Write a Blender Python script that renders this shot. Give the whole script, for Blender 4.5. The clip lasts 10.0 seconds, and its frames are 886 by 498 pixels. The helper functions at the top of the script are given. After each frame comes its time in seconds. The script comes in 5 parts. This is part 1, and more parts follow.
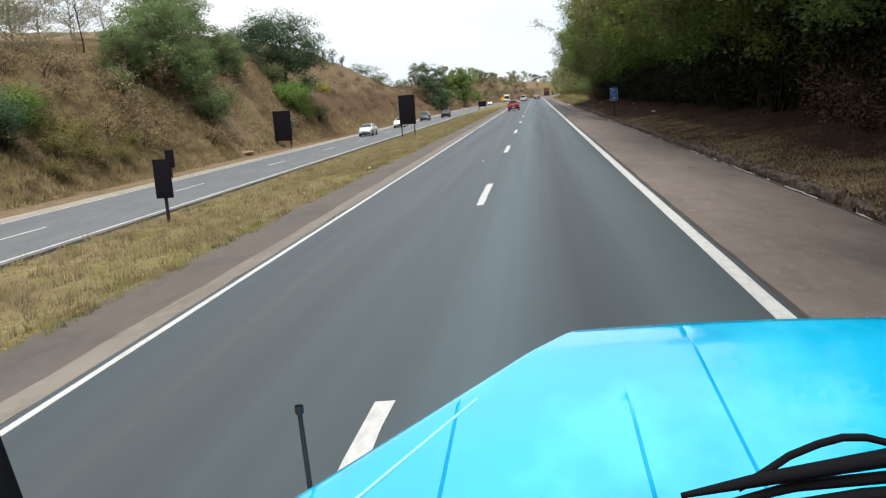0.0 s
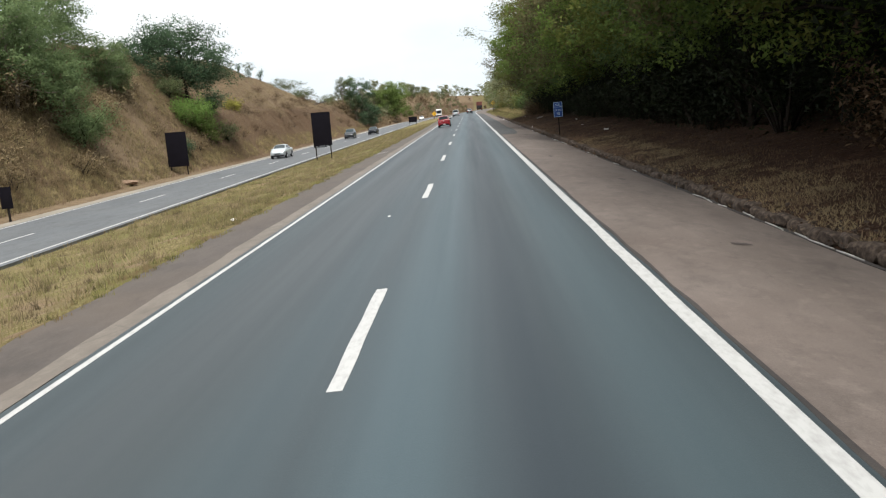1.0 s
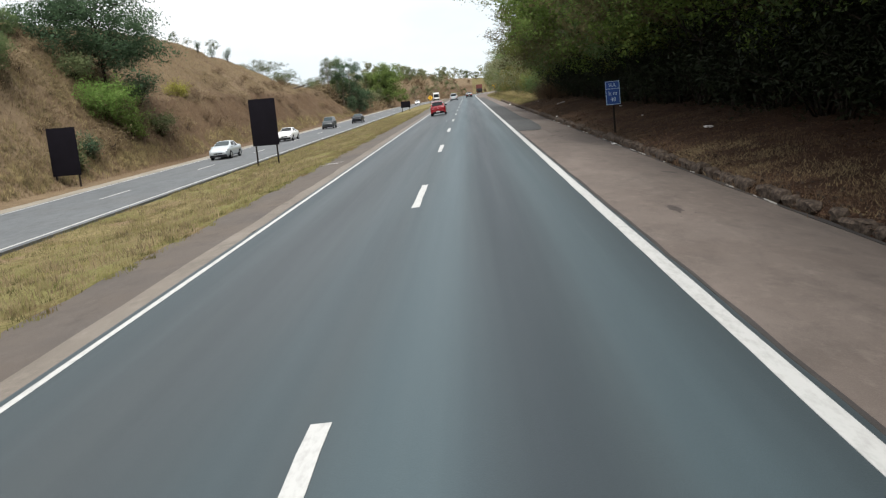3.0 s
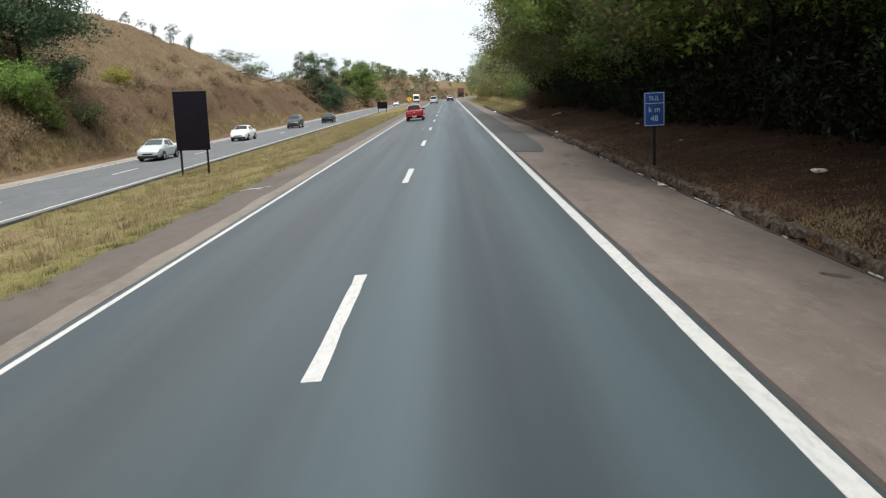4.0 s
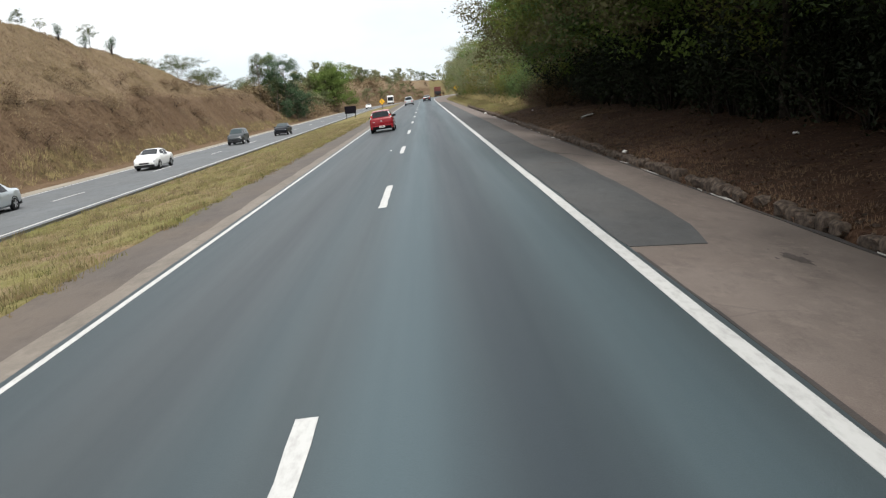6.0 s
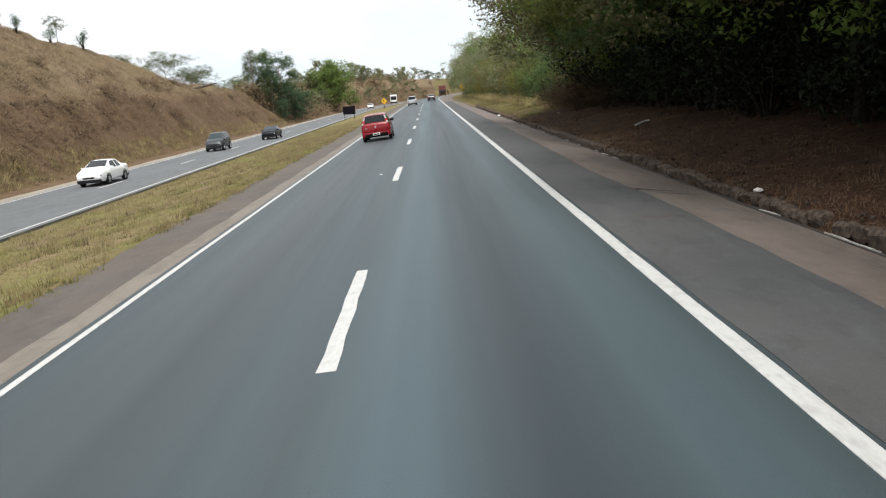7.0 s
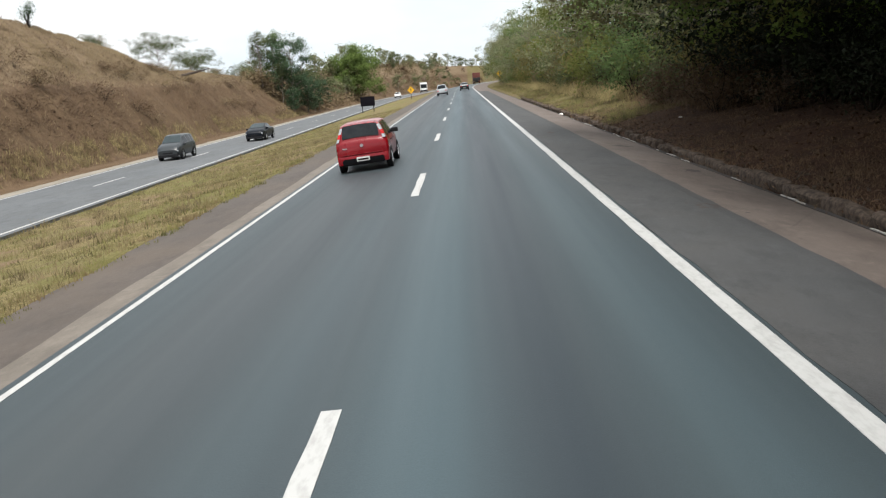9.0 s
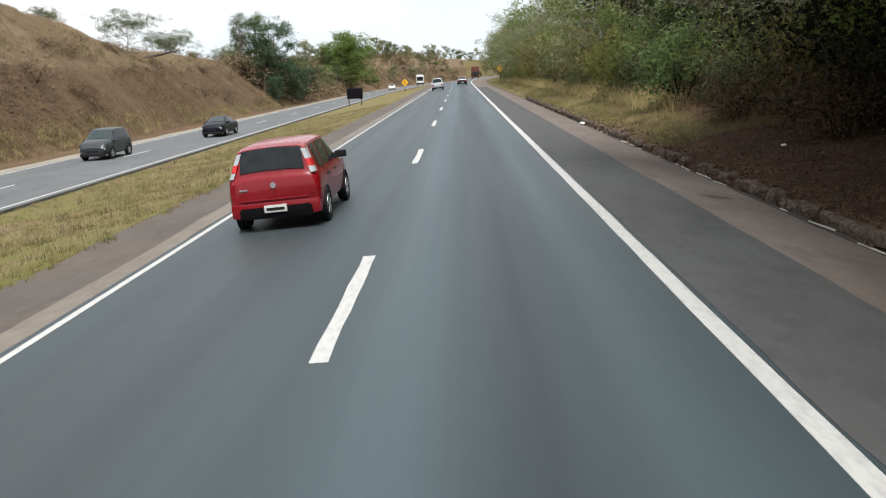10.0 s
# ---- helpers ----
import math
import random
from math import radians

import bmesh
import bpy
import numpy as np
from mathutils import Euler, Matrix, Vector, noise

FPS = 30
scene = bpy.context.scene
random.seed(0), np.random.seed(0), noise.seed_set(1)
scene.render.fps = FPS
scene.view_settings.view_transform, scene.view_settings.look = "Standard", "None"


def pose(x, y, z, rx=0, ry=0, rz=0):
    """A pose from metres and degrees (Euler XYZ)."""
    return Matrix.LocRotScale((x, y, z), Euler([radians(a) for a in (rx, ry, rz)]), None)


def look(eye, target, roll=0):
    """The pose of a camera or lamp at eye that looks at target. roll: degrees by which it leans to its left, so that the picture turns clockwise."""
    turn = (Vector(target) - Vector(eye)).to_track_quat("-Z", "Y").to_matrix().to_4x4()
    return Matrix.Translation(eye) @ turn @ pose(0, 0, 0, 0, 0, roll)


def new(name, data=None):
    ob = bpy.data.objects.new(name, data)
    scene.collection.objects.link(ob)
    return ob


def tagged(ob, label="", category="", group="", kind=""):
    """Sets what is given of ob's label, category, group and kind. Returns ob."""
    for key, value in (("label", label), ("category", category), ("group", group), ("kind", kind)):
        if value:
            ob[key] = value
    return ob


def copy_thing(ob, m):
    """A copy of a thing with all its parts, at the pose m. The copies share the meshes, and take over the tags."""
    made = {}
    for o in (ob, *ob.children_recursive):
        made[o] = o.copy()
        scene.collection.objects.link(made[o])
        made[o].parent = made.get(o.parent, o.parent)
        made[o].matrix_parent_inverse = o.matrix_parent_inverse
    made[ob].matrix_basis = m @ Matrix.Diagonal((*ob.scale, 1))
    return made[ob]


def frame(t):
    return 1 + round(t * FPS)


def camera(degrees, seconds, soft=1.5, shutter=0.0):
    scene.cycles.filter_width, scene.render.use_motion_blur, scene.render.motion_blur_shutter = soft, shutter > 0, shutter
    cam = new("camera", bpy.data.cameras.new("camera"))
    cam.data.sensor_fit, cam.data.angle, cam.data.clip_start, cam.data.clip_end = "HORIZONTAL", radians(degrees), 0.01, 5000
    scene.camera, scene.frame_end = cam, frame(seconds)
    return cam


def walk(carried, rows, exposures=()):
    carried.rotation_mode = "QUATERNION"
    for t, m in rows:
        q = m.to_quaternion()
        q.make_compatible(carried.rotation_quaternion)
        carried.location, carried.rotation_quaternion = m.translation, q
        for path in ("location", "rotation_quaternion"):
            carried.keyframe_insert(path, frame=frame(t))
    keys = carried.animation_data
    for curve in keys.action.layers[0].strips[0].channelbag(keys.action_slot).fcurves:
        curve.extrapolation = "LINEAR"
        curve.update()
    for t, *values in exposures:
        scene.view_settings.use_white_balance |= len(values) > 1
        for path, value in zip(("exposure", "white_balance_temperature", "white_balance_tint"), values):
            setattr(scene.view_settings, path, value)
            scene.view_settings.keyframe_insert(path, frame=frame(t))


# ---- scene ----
cam = camera(57.23, 10.0, soft=1.2)
# seconds, place in metres, yaw, pitch and roll in degrees
ROWS = [
    (0.0, 1.327, -1.899, 2.405, 7.05, -10.56, -3.64),
    (0.5, 1.397, 3.605, 2.452, 2.03, -12.01, -3.35),
    (1.0, 1.415, 8.848, 2.520, 2.47, -9.88, -4.22),
    (1.5, 1.440, 14.137, 2.449, 2.08, -12.08, -6.43),
    (2.0, 1.357, 19.605, 2.524, 2.72, -11.94, -3.24),
    (2.5, 1.327, 24.942, 2.520, 3.39, -10.63, -5.72),
    (2.7, 1.322, 27.099, 2.473, 2.66, -11.17, -4.91),
    (3.8, 1.298, 39.033, 2.468, 2.72, -10.26, -3.92),
    (4.0, 1.282, 41.176, 2.489, 0.66, -10.95, -1.62),
    (4.5, 1.264, 46.371, 2.480, 0.57, -9.39, -3.59),
    (5.0, 1.177, 51.727, 2.465, 0.92, -8.50, -6.16),
    (5.5, 1.129, 56.968, 2.470, 1.38, -10.23, -4.68),
    (6.0, 1.102, 62.254, 2.444, -0.53, -11.06, -4.28),
    (7.5, 1.136, 78.252, 2.471, -0.09, -11.16, -4.29),
    (8.0, 1.133, 83.608, 2.487, -0.63, -11.75, -3.18),
    (8.5, 1.178, 88.976, 2.493, 1.62, -11.27, -3.41),
    (9.0, 1.183, 94.379, 2.457, 2.10, -11.79, -4.22),
    (9.5, 1.263, 99.848, 2.443, 0.61, -14.61, -2.91),
    (10.0, 1.338, 105.187, 2.489, 1.58, -12.30, -2.06),
]


def heading(yaw, pitch):
    a, b = radians(yaw), radians(pitch)
    return Vector((-math.sin(a) * math.cos(b), math.cos(a) * math.cos(b), math.sin(b)))


walk(cam, [(t, look((x, y, z), Vector((x, y, z)) + heading(yaw, pitch), roll)) for t, x, y, z, yaw, pitch, roll in ROWS])
# ---- light ----
def build_world():
    w = bpy.data.worlds.new("overcast_sky")
    scene.world = w
    w.use_nodes = True
    n, l = w.node_tree.nodes, w.node_tree.links
    n.clear()
    out, bg = n.new("ShaderNodeOutputWorld"), n.new("ShaderNodeBackground")
    sky = n.new("ShaderNodeTexSky")
    sky.sky_type, sky.sun_disc = "NISHITA", False
    sky.sun_elevation, sky.sun_rotation = radians(69), radians(169)
    sky.dust_density = 3.0
    co, no, ra, mx = n.new("ShaderNodeTexCoord"), n.new("ShaderNodeTexNoise"), n.new("ShaderNodeValToRGB"), n.new("ShaderNodeMix")
    mp = n.new("ShaderNodeMapping")
    mp.inputs["Scale"].default_value = (1.0, 1.0, 2.6)
    no.inputs["Scale"].default_value, no.inputs["Detail"].default_value = 2.2, 6.0
    ra.color_ramp.elements[0].position, ra.color_ramp.elements[0].color = 0.34, (9.0, 10.0, 10.8, 1)
    ra.color_ramp.elements[1].position, ra.color_ramp.elements[1].color = 0.62, (12.0, 12.1, 12.2, 1)
    mx.data_type = "RGBA"
    mx.inputs["Factor"].default_value = 0.88
    l.new(co.outputs["Generated"], mp.inputs["Vector"])
    l.new(mp.outputs["Vector"], no.inputs["Vector"])
    l.new(no.outputs["Fac"], ra.inputs["Fac"])
    l.new(sky.outputs["Color"], mx.inputs["A"])
    l.new(ra.outputs["Color"], mx.inputs["B"])
    l.new(mx.outputs["Result"], bg.inputs["Color"])
    bg.inputs["Strength"].default_value = 0.094
    l.new(bg.outputs["Background"], out.inputs["Surface"])


build_world()
sun_data = bpy.data.lights.new("sun", "SUN")
sun_data.energy, sun_data.angle, sun_data.color = 4.6, radians(34), (1.0, 0.972, 0.925)
sun = new("sun", sun_data)
sun.matrix_basis = look((0, 0, 60), (-4.5, 22.5, 0))
scene.view_settings.exposure = 0.24


# ---- materials ----
class Nodes:
    """A short hand for node materials."""

    def __init__(self, name):
        self.m = bpy.data.materials.new(name)
        self.m.use_nodes = True
        self.n, self.l = self.m.node_tree.nodes, self.m.node_tree.links
        self.b = self.n["Principled BSDF"]
        self.co = self.n.new("ShaderNodeTexCoord")

    def put(self, sock, value):
        if hasattr(value, "is_output"):
            self.l.new(value, sock)
        elif isinstance(value, tuple) and len(value) == 3 and sock.type == "RGBA":
            sock.default_value = (*value, 1)
        else:
            sock.default_value = value

    def noise(self, scale, detail=4.0, stretch=(1, 1, 1), rough=0.6):
        mp, t = self.n.new("ShaderNodeMapping"), self.n.new("ShaderNodeTexNoise")
        mp.inputs["Scale"].default_value = stretch
        self.l.new(self.co.outputs["Object"], mp.inputs["Vector"])
        self.l.new(mp.outputs["Vector"], t.inputs["Vector"])
        t.inputs["Scale"].default_value, t.inputs["Detail"].default_value, t.inputs["Roughness"].default_value = scale, detail, rough
        return t.outputs["Fac"]

    def ramp(self, fac, stops):
        r = self.n.new("ShaderNodeValToRGB")
        while len(r.color_ramp.elements) < len(stops):
            r.color_ramp.elements.new(0.5)
        for e, (p, c) in zip(r.color_ramp.elements, stops):
            e.position, e.color = p, ((c, c, c, 1) if isinstance(c, (int, float)) else (*c, 1))
        self.l.new(fac, r.inputs["Fac"])
        return r.outputs["Color"]

    def mix(self, fac, a, b, blend="MIX"):
        x = self.n.new("ShaderNodeMix")
        x.data_type, x.blend_type = "RGBA", blend
        self.put(x.inputs["Factor"], fac)
        self.put(x.inputs["A"], a)
        self.put(x.inputs["B"], b)
        return x.outputs["Result"]

    def math(self, op, a, b=0.0, clamp=False):
        x = self.n.new("ShaderNodeMath")
        x.operation, x.use_clamp = op, clamp
        self.put(x.inputs[0], a)
        self.put(x.inputs[1], b)
        return x.outputs["Value"]

    def axis(self, k):
        s = self.n.new("ShaderNodeSeparateXYZ")
        self.l.new(self.co.outputs["Object"], s.inputs["Vector"])
        return s.outputs[k]

    def between(self, v, lo, hi, soft):
        a = self.math("DIVIDE", self.math("SUBTRACT", v, lo - soft / 2), soft, True)
        b = self.math("DIVIDE", self.math("SUBTRACT", hi + soft / 2, v), soft, True)
        return self.math("MULTIPLY", a, b)

    def island(self):
        return self.n.new("ShaderNodeNewGeometry").outputs["Random Per Island"]

    def random(self):
        return self.n.new("ShaderNodeObjectInfo").outputs["Random"]

    def bump(self, height, strength=0.3, distance=0.02):
        u = self.n.new("ShaderNodeBump")
        u.inputs["Strength"].default_value, u.inputs["Distance"].default_value = strength, distance
        self.l.new(height, u.inputs["Height"])
        self.l.new(u.outputs["Normal"], self.b.inputs["Normal"])

    def done(self, color=None, rough=0.7, metal=0.0, spec=0.5, coat=0.0):
        if color is not None:
            self.put(self.b.inputs["Base Color"], color)
        self.put(self.b.inputs["Roughness"], rough)
        self.b.inputs["Metallic"].default_value = metal
        self.b.inputs["Specular IOR Level"].default_value = spec
        self.b.inputs["Coat Weight"].default_value = coat
        return self.m


def mat_road():
    k = Nodes("asphalt_road")
    x = k.axis(0)
    wob = k.math("MULTIPLY", k.math("SUBTRACT", k.noise(0.35, 3, (1, 0.06, 1)), 0.5), 0.45)
    u = k.math("ADD", x, wob)
    base = k.ramp(k.noise(2.2, 4, (1, 0.015, 1)), [(0.3, (0.036, 0.052, 0.060)), (0.7, (0.048, 0.067, 0.076))])
    pale = (0.096, 0.156, 0.182)
    oil = (0.019, 0.032, 0.043)
    for lo, hi, soft, c, f in ((0.45, 1.05, 1.1, pale, 0.62), (2.5, 3.15, 1.0, pale, 0.36), (-0.9, -0.3, 0.8, pale, 0.12), (-2.6, -1.2, 0.9, (0.055, 0.063, 0.068), 0.5),
                               (1.4, 2.15, 0.9, oil, 0.95), (-1.75, -1.4, 0.6, oil, 0.25)):
        base = k.mix(k.math("MULTIPLY", k.between(u, lo, hi, soft), f), base, c)
    worn = k.noise(0.5, 5, (1, 0.05, 1))
    base = k.mix(k.math("MULTIPLY", k.ramp(worn, [(0.45, 0.0), (0.75, 1.0)]), 0.25), base, (0.082, 0.098, 0.096))
    grain = k.noise(70, 3)
    base = k.mix(0.5, base, k.ramp(grain, [(0.3, (0.03, 0.03, 0.03)), (0.7, (0.16, 0.16, 0.16))]), "SOFT_LIGHT")
    k.bump(grain, 0.25, 0.006)
    return k.done(base, k.ramp(k.noise(1.5, 3, (1, 0.02, 1)), [(0.3, 0.52), (0.7, 0.62)]), spec=0.45)


def mat_plain_asphalt(name, dark, light, dirt, amount):
    k = Nodes(name)
    base = k.ramp(k.noise(0.8, 5, (1, 0.3, 1)), [(0.3, dark), (0.7, light)])
    base = k.mix(k.math("MULTIPLY", k.ramp(k.noise(0.25, 6), [(0.42, 0.0), (0.68, 1.0)]), amount), base, dirt)
    base = k.mix(k.math("MULTIPLY", k.ramp(k.noise(1.7, 6, (1, 0.5, 1), 0.75), [(0.5, 0.0), (0.66, 1.0)]), 0.45), base, tuple(0.62 * c for c in dark))
    base = k.mix(k.math("MULTIPLY", k.ramp(k.noise(4.5, 5, (1, 0.6, 1), 0.7), [(0.52, 0.0), (0.68, 1.0)]), 0.35), base, tuple(1.25 * c for c in light))
    crack = k.n.new("ShaderNodeTexVoronoi")
    crack.feature = "DISTANCE_TO_EDGE"
    crack.inputs["Scale"].default_value = 0.35
    k.l.new(k.co.outputs["Object"], crack.inputs["Vector"])
    line = k.ramp(crack.outputs["Distance"], [(0.0, 1.0), (0.012, 0.0)])
    gate = k.ramp(k.noise(0.2, 2), [(0.5, 0.0), (0.62, 1.0)])
    base = k.mix(k.math("MULTIPLY", k.math("MULTIPLY", line, gate), 0.22), base, (0.05, 0.044, 0.04))
    grain = k.noise(60, 3)
    base = k.mix(0.5, base, k.ramp(grain, [(0.3, (0.04, 0.04, 0.04)), (0.7, (0.2, 0.2, 0.2))]), "SOFT_LIGHT")
    k.bump(grain, 0.3, 0.008)
    return k.done(base, 0.8, spec=0.3)


def mat_paint_line():
    k = Nodes("road_paint")
    wear = k.ramp(k.noise(14.0, 6, (1, 0.35, 1)), [(0.3, 0.0), (0.55, 1.0)])
    col = k.mix(wear, (0.31, 0.306, 0.298), (0.40, 0.40, 0.39))
    return k.done(col, 0.6, spec=0.4)


def mat_ground():
    k = Nodes("ground_earth_and_dry_grass")
    x, z = k.axis(0), k.axis(2)
    wob = k.math("MULTIPLY", k.math("SUBTRACT", k.noise(0.5, 5), 0.5), 2.2)
    u = k.math("ADD", x, wob)
    hill = k.ramp(k.noise(0.32, 7, (1, 1, 0.7)), [(0.3, (0.070, 0.044, 0.027)), (0.5, (0.104, 0.069, 0.042)), (0.72, (0.148, 0.105, 0.064))])
    fine = k.ramp(k.noise(3.2, 6, (1, 1, 0.35)), [(0.3, (0.05, 0.031, 0.019)), (0.7, (0.165, 0.112, 0.066))])
    hill = k.mix(0.45, hill, fine)
    top = k.ramp(k.noise(1.4, 6), [(0.3, (0.125, 0.09, 0.056)), (0.7, (0.20, 0.15, 0.095))])
    up = k.between(k.math("ADD", z, k.math("MULTIPLY", wob, 0.45)), 4.2, 90.0, 1.2)
    tawny = k.between(k.math("ADD", k.axis(1), k.math("MULTIPLY", wob, 8.0)), -600.0, 96.0, 24.0)
    up = k.math("MAXIMUM", up, tawny)
    hill = k.mix(k.math("MULTIPLY", up, 0.75), hill, top)
    grass = k.ramp(k.noise(1.3, 7), [(0.3, (0.070, 0.060, 0.022)), (0.5, (0.12, 0.096, 0.043)), (0.72, (0.18, 0.138, 0.076))])
    blade = k.ramp(k.noise(9.0, 6), [(0.3, (0.05, 0.042, 0.016)), (0.7, (0.31, 0.25, 0.13))])
    grass = k.mix(0.5, grass, blade)
    bare = k.ramp(k.noise(2.0, 5), [(0.3, (0.12, 0.075, 0.05)), (0.7, (0.21, 0.15, 0.105))])
    grass = k.mix(k.math("MULTIPLY", k.ramp(k.noise(0.55, 6), [(0.50, 0.0), (0.62, 1.0)]), 0.75), grass, bare)
    lush = k.ramp(k.noise(0.22, 4), [(0.42, 0.0), (0.62, 1.0)])
    grass = k.mix(k.math("MULTIPLY", lush, 0.5), grass, (0.115, 0.125, 0.035))
    # Brown leaf litter, coloured darker still for the shade under the wood.
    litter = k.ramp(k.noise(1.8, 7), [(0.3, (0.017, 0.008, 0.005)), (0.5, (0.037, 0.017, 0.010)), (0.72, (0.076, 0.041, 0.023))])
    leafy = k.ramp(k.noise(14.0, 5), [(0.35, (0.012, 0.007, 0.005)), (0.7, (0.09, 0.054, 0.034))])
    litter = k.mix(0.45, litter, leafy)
    nearby = k.between(k.axis(1), -500.0, 300.0, 40.0)
    col = k.mix(k.math("MULTIPLY", k.between(u, -16.0, 1.0, 1.0), nearby), hill, grass)
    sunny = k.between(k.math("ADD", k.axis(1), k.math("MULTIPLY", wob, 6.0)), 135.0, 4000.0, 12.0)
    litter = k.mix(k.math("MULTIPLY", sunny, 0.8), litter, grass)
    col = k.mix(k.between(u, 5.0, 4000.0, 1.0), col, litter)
    k.bump(k.noise(6.0, 7), 0.6, 0.15)
    return k.done(col, 0.95, spec=0.1)


def mat_leaf(name, dark, light, extra=None, sheer=0.35, patch=None):
    k = Nodes(name)
    r = k.math("ADD", k.math("MULTIPLY", k.island(), 0.5), k.math("MULTIPLY", k.ramp(k.noise(0.8, 3), [(0.34, 0.0), (0.66, 1.0)]), 0.5))
    stops = [(0.0, dark), (0.75, light)] + ([(1.0, extra)] if extra else [])
    col = k.ramp(r, stops)
    # Lighter and darker clumps stand in for lit and shaded leaf masses.
    clump = k.ramp(k.noise(1.1, 3), [(0.36, 0.0), (0.62, 1.0)])
    col = k.mix(k.math("MULTIPLY", clump, 0.45), col, tuple(min(1, 1.25 * a) for a in light))
    col = k.mix(k.math("MULTIPLY", k.math("SUBTRACT", 1.0, clump), 0.30), col, dark)
    col = k.mix(k.math("MULTIPLY", k.random(), 0.35), col, tuple(0.55 * a + 0.02 for a in light))
    if patch:
        col = k.mix(k.math("MULTIPLY", k.ramp(k.noise(0.7, 5, rough=0.7), [(0.47, 0.0), (0.55, 1.0)]), 0.8), col, patch)
        # Small dark pockets stand in for the shade between tufts.
        col = k.mix(k.math("MULTIPLY", k.ramp(k.noise(2.0, 4), [(0.50, 0.0), (0.57, 1.0)]), 0.8), col, tuple(0.6 * a for a in dark))
    k.done(col, 0.7, spec=0.13)
    t, a = k.n.new("ShaderNodeBsdfTranslucent"), k.n.new("ShaderNodeMixShader")
    k.put(t.inputs["Color"], col)
    a.inputs["Fac"].default_value = sheer
    k.l.new(k.b.outputs["BSDF"], a.inputs[1])
    k.l.new(t.outputs["BSDF"], a.inputs[2])
    k.l.new(a.outputs["Shader"], k.n["Material Output"].inputs["Surface"])
    return k.m


def mat_bark(name, dark, light):
    k = Nodes(name)
    f = k.noise(7.0, 6, (1, 1, 0.25))
    k.bump(f, 0.7, 0.03)
    return k.done(k.ramp(f, [(0.3, dark), (0.7, light)]), 0.9, spec=0.15)


def mat_simple(name, color, rough=0.5, metal=0.0, spec=0.5, coat=0.0, vary=0.25, scale=6.0):
    k = Nodes(name)
    f = k.noise(scale, 5)
    lo, hi = tuple(c * (1 - vary) for c in color), tuple(min(1, c * (1 + vary)) for c in color)
    k.bump(k.noise(scale * 8, 3), 0.08, 0.003)
    return k.done(k.ramp(f, [(0.3, lo), (0.7, hi)]), k.ramp(f, [(0.3, rough * 0.85), (0.7, min(1, rough * 1.15))]), metal, spec, coat)


def mat_glass(name, color):
    k = Nodes(name)
    dust = k.noise(3.0, 4)
    return k.done(k.ramp(dust, [(0.3, color), (0.8, tuple(c + 0.02 for c in color))]), 0.08, 0.0, 0.16)


ROAD = mat_road()
SHOULDER = mat_plain_asphalt("weathered_reddish_asphalt", (0.145, 0.119, 0.104), (0.205, 0.171, 0.152), (0.142, 0.110, 0.093), 0.5)
SHOULDER_LEFT = mat_plain_asphalt("dusty_brown_asphalt", (0.094, 0.08, 0.071), (0.128, 0.108, 0.095), (0.15, 0.116, 0.088), 0.5)
PATCH = mat_plain_asphalt("newer_dark_asphalt", (0.066, 0.068, 0.070), (0.092, 0.094, 0.096), (0.108, 0.098, 0.09), 0.35)
OTHER_ROAD = mat_plain_asphalt("grey_asphalt", (0.126, 0.134, 0.141), (0.164, 0.173, 0.181), (0.135, 0.132, 0.127), 0.35)
DIRT = mat_plain_asphalt("pale_dust", (0.175, 0.153, 0.13), (0.24, 0.212, 0.182), (0.165, 0.138, 0.115), 0.5)
PALE_EDGE = mat_plain_asphalt("pale_concrete_edge", (0.27, 0.245, 0.20), (0.36, 0.325, 0.275), (0.21, 0.175, 0.135), 0.5)
SEAM = mat_plain_asphalt("dark_seam", (0.045, 0.04, 0.038), (0.07, 0.062, 0.058), (0.09, 0.075, 0.065), 0.4)
STAIN = mat_plain_asphalt("darkened_asphalt", (0.060, 0.048, 0.044), (0.090, 0.074, 0.067), (0.105, 0.085, 0.076), 0.5)
PAINT = mat_paint_line()
GROUND = mat_ground()
KERB = mat_simple("rough_old_kerb_stone", (0.076, 0.058, 0.046), 0.95, spec=0.1, vary=0.7, scale=9.0)
WHITEWASH = mat_simple("flaking_white_kerb_paint", (0.42, 0.40, 0.37), 0.8, vary=0.25, scale=9)
LEAF_FOREST = mat_leaf("leaf_forest_green", (0.065, 0.105, 0.026), (0.18, 0.255, 0.060), (0.33, 0.39, 0.10), 0.5)
# Near-black green: the wood's deep shade put into the leaf colour.
LEAF_SHADED = mat_leaf("leaf_shaded_green", (0.006, 0.010, 0.005), (0.020, 0.028, 0.010), (0.032, 0.040, 0.014), 0.10)
LEAF_DARK = mat_leaf("leaf_dark_green", (0.034, 0.064, 0.036), (0.085, 0.14, 0.072), (0.15, 0.20, 0.095))
LEAF_LUSH = mat_leaf("leaf_lush_green", (0.075, 0.12, 0.028), (0.19, 0.265, 0.07), (0.30, 0.35, 0.12), 0.45)
LEAF_BRIGHT = mat_leaf("leaf_bright_green", (0.08, 0.15, 0.035), (0.18, 0.29, 0.065), (0.27, 0.35, 0.10), 0.45)
LEAF_OLIVE = mat_leaf("leaf_olive_green", (0.070, 0.082, 0.020), (0.175, 0.195, 0.048), (0.32, 0.30, 0.09), 0.5)
LEAF_MID = mat_leaf("leaf_mid_green", (0.058, 0.098, 0.038), (0.145, 0.21, 0.075), (0.22, 0.28, 0.11), 0.45)
LEAF_WOODBROWN = mat_leaf("leaf_brownish_green", (0.065, 0.060, 0.028), (0.155, 0.142, 0.062), (0.26, 0.22, 0.105), 0.4)
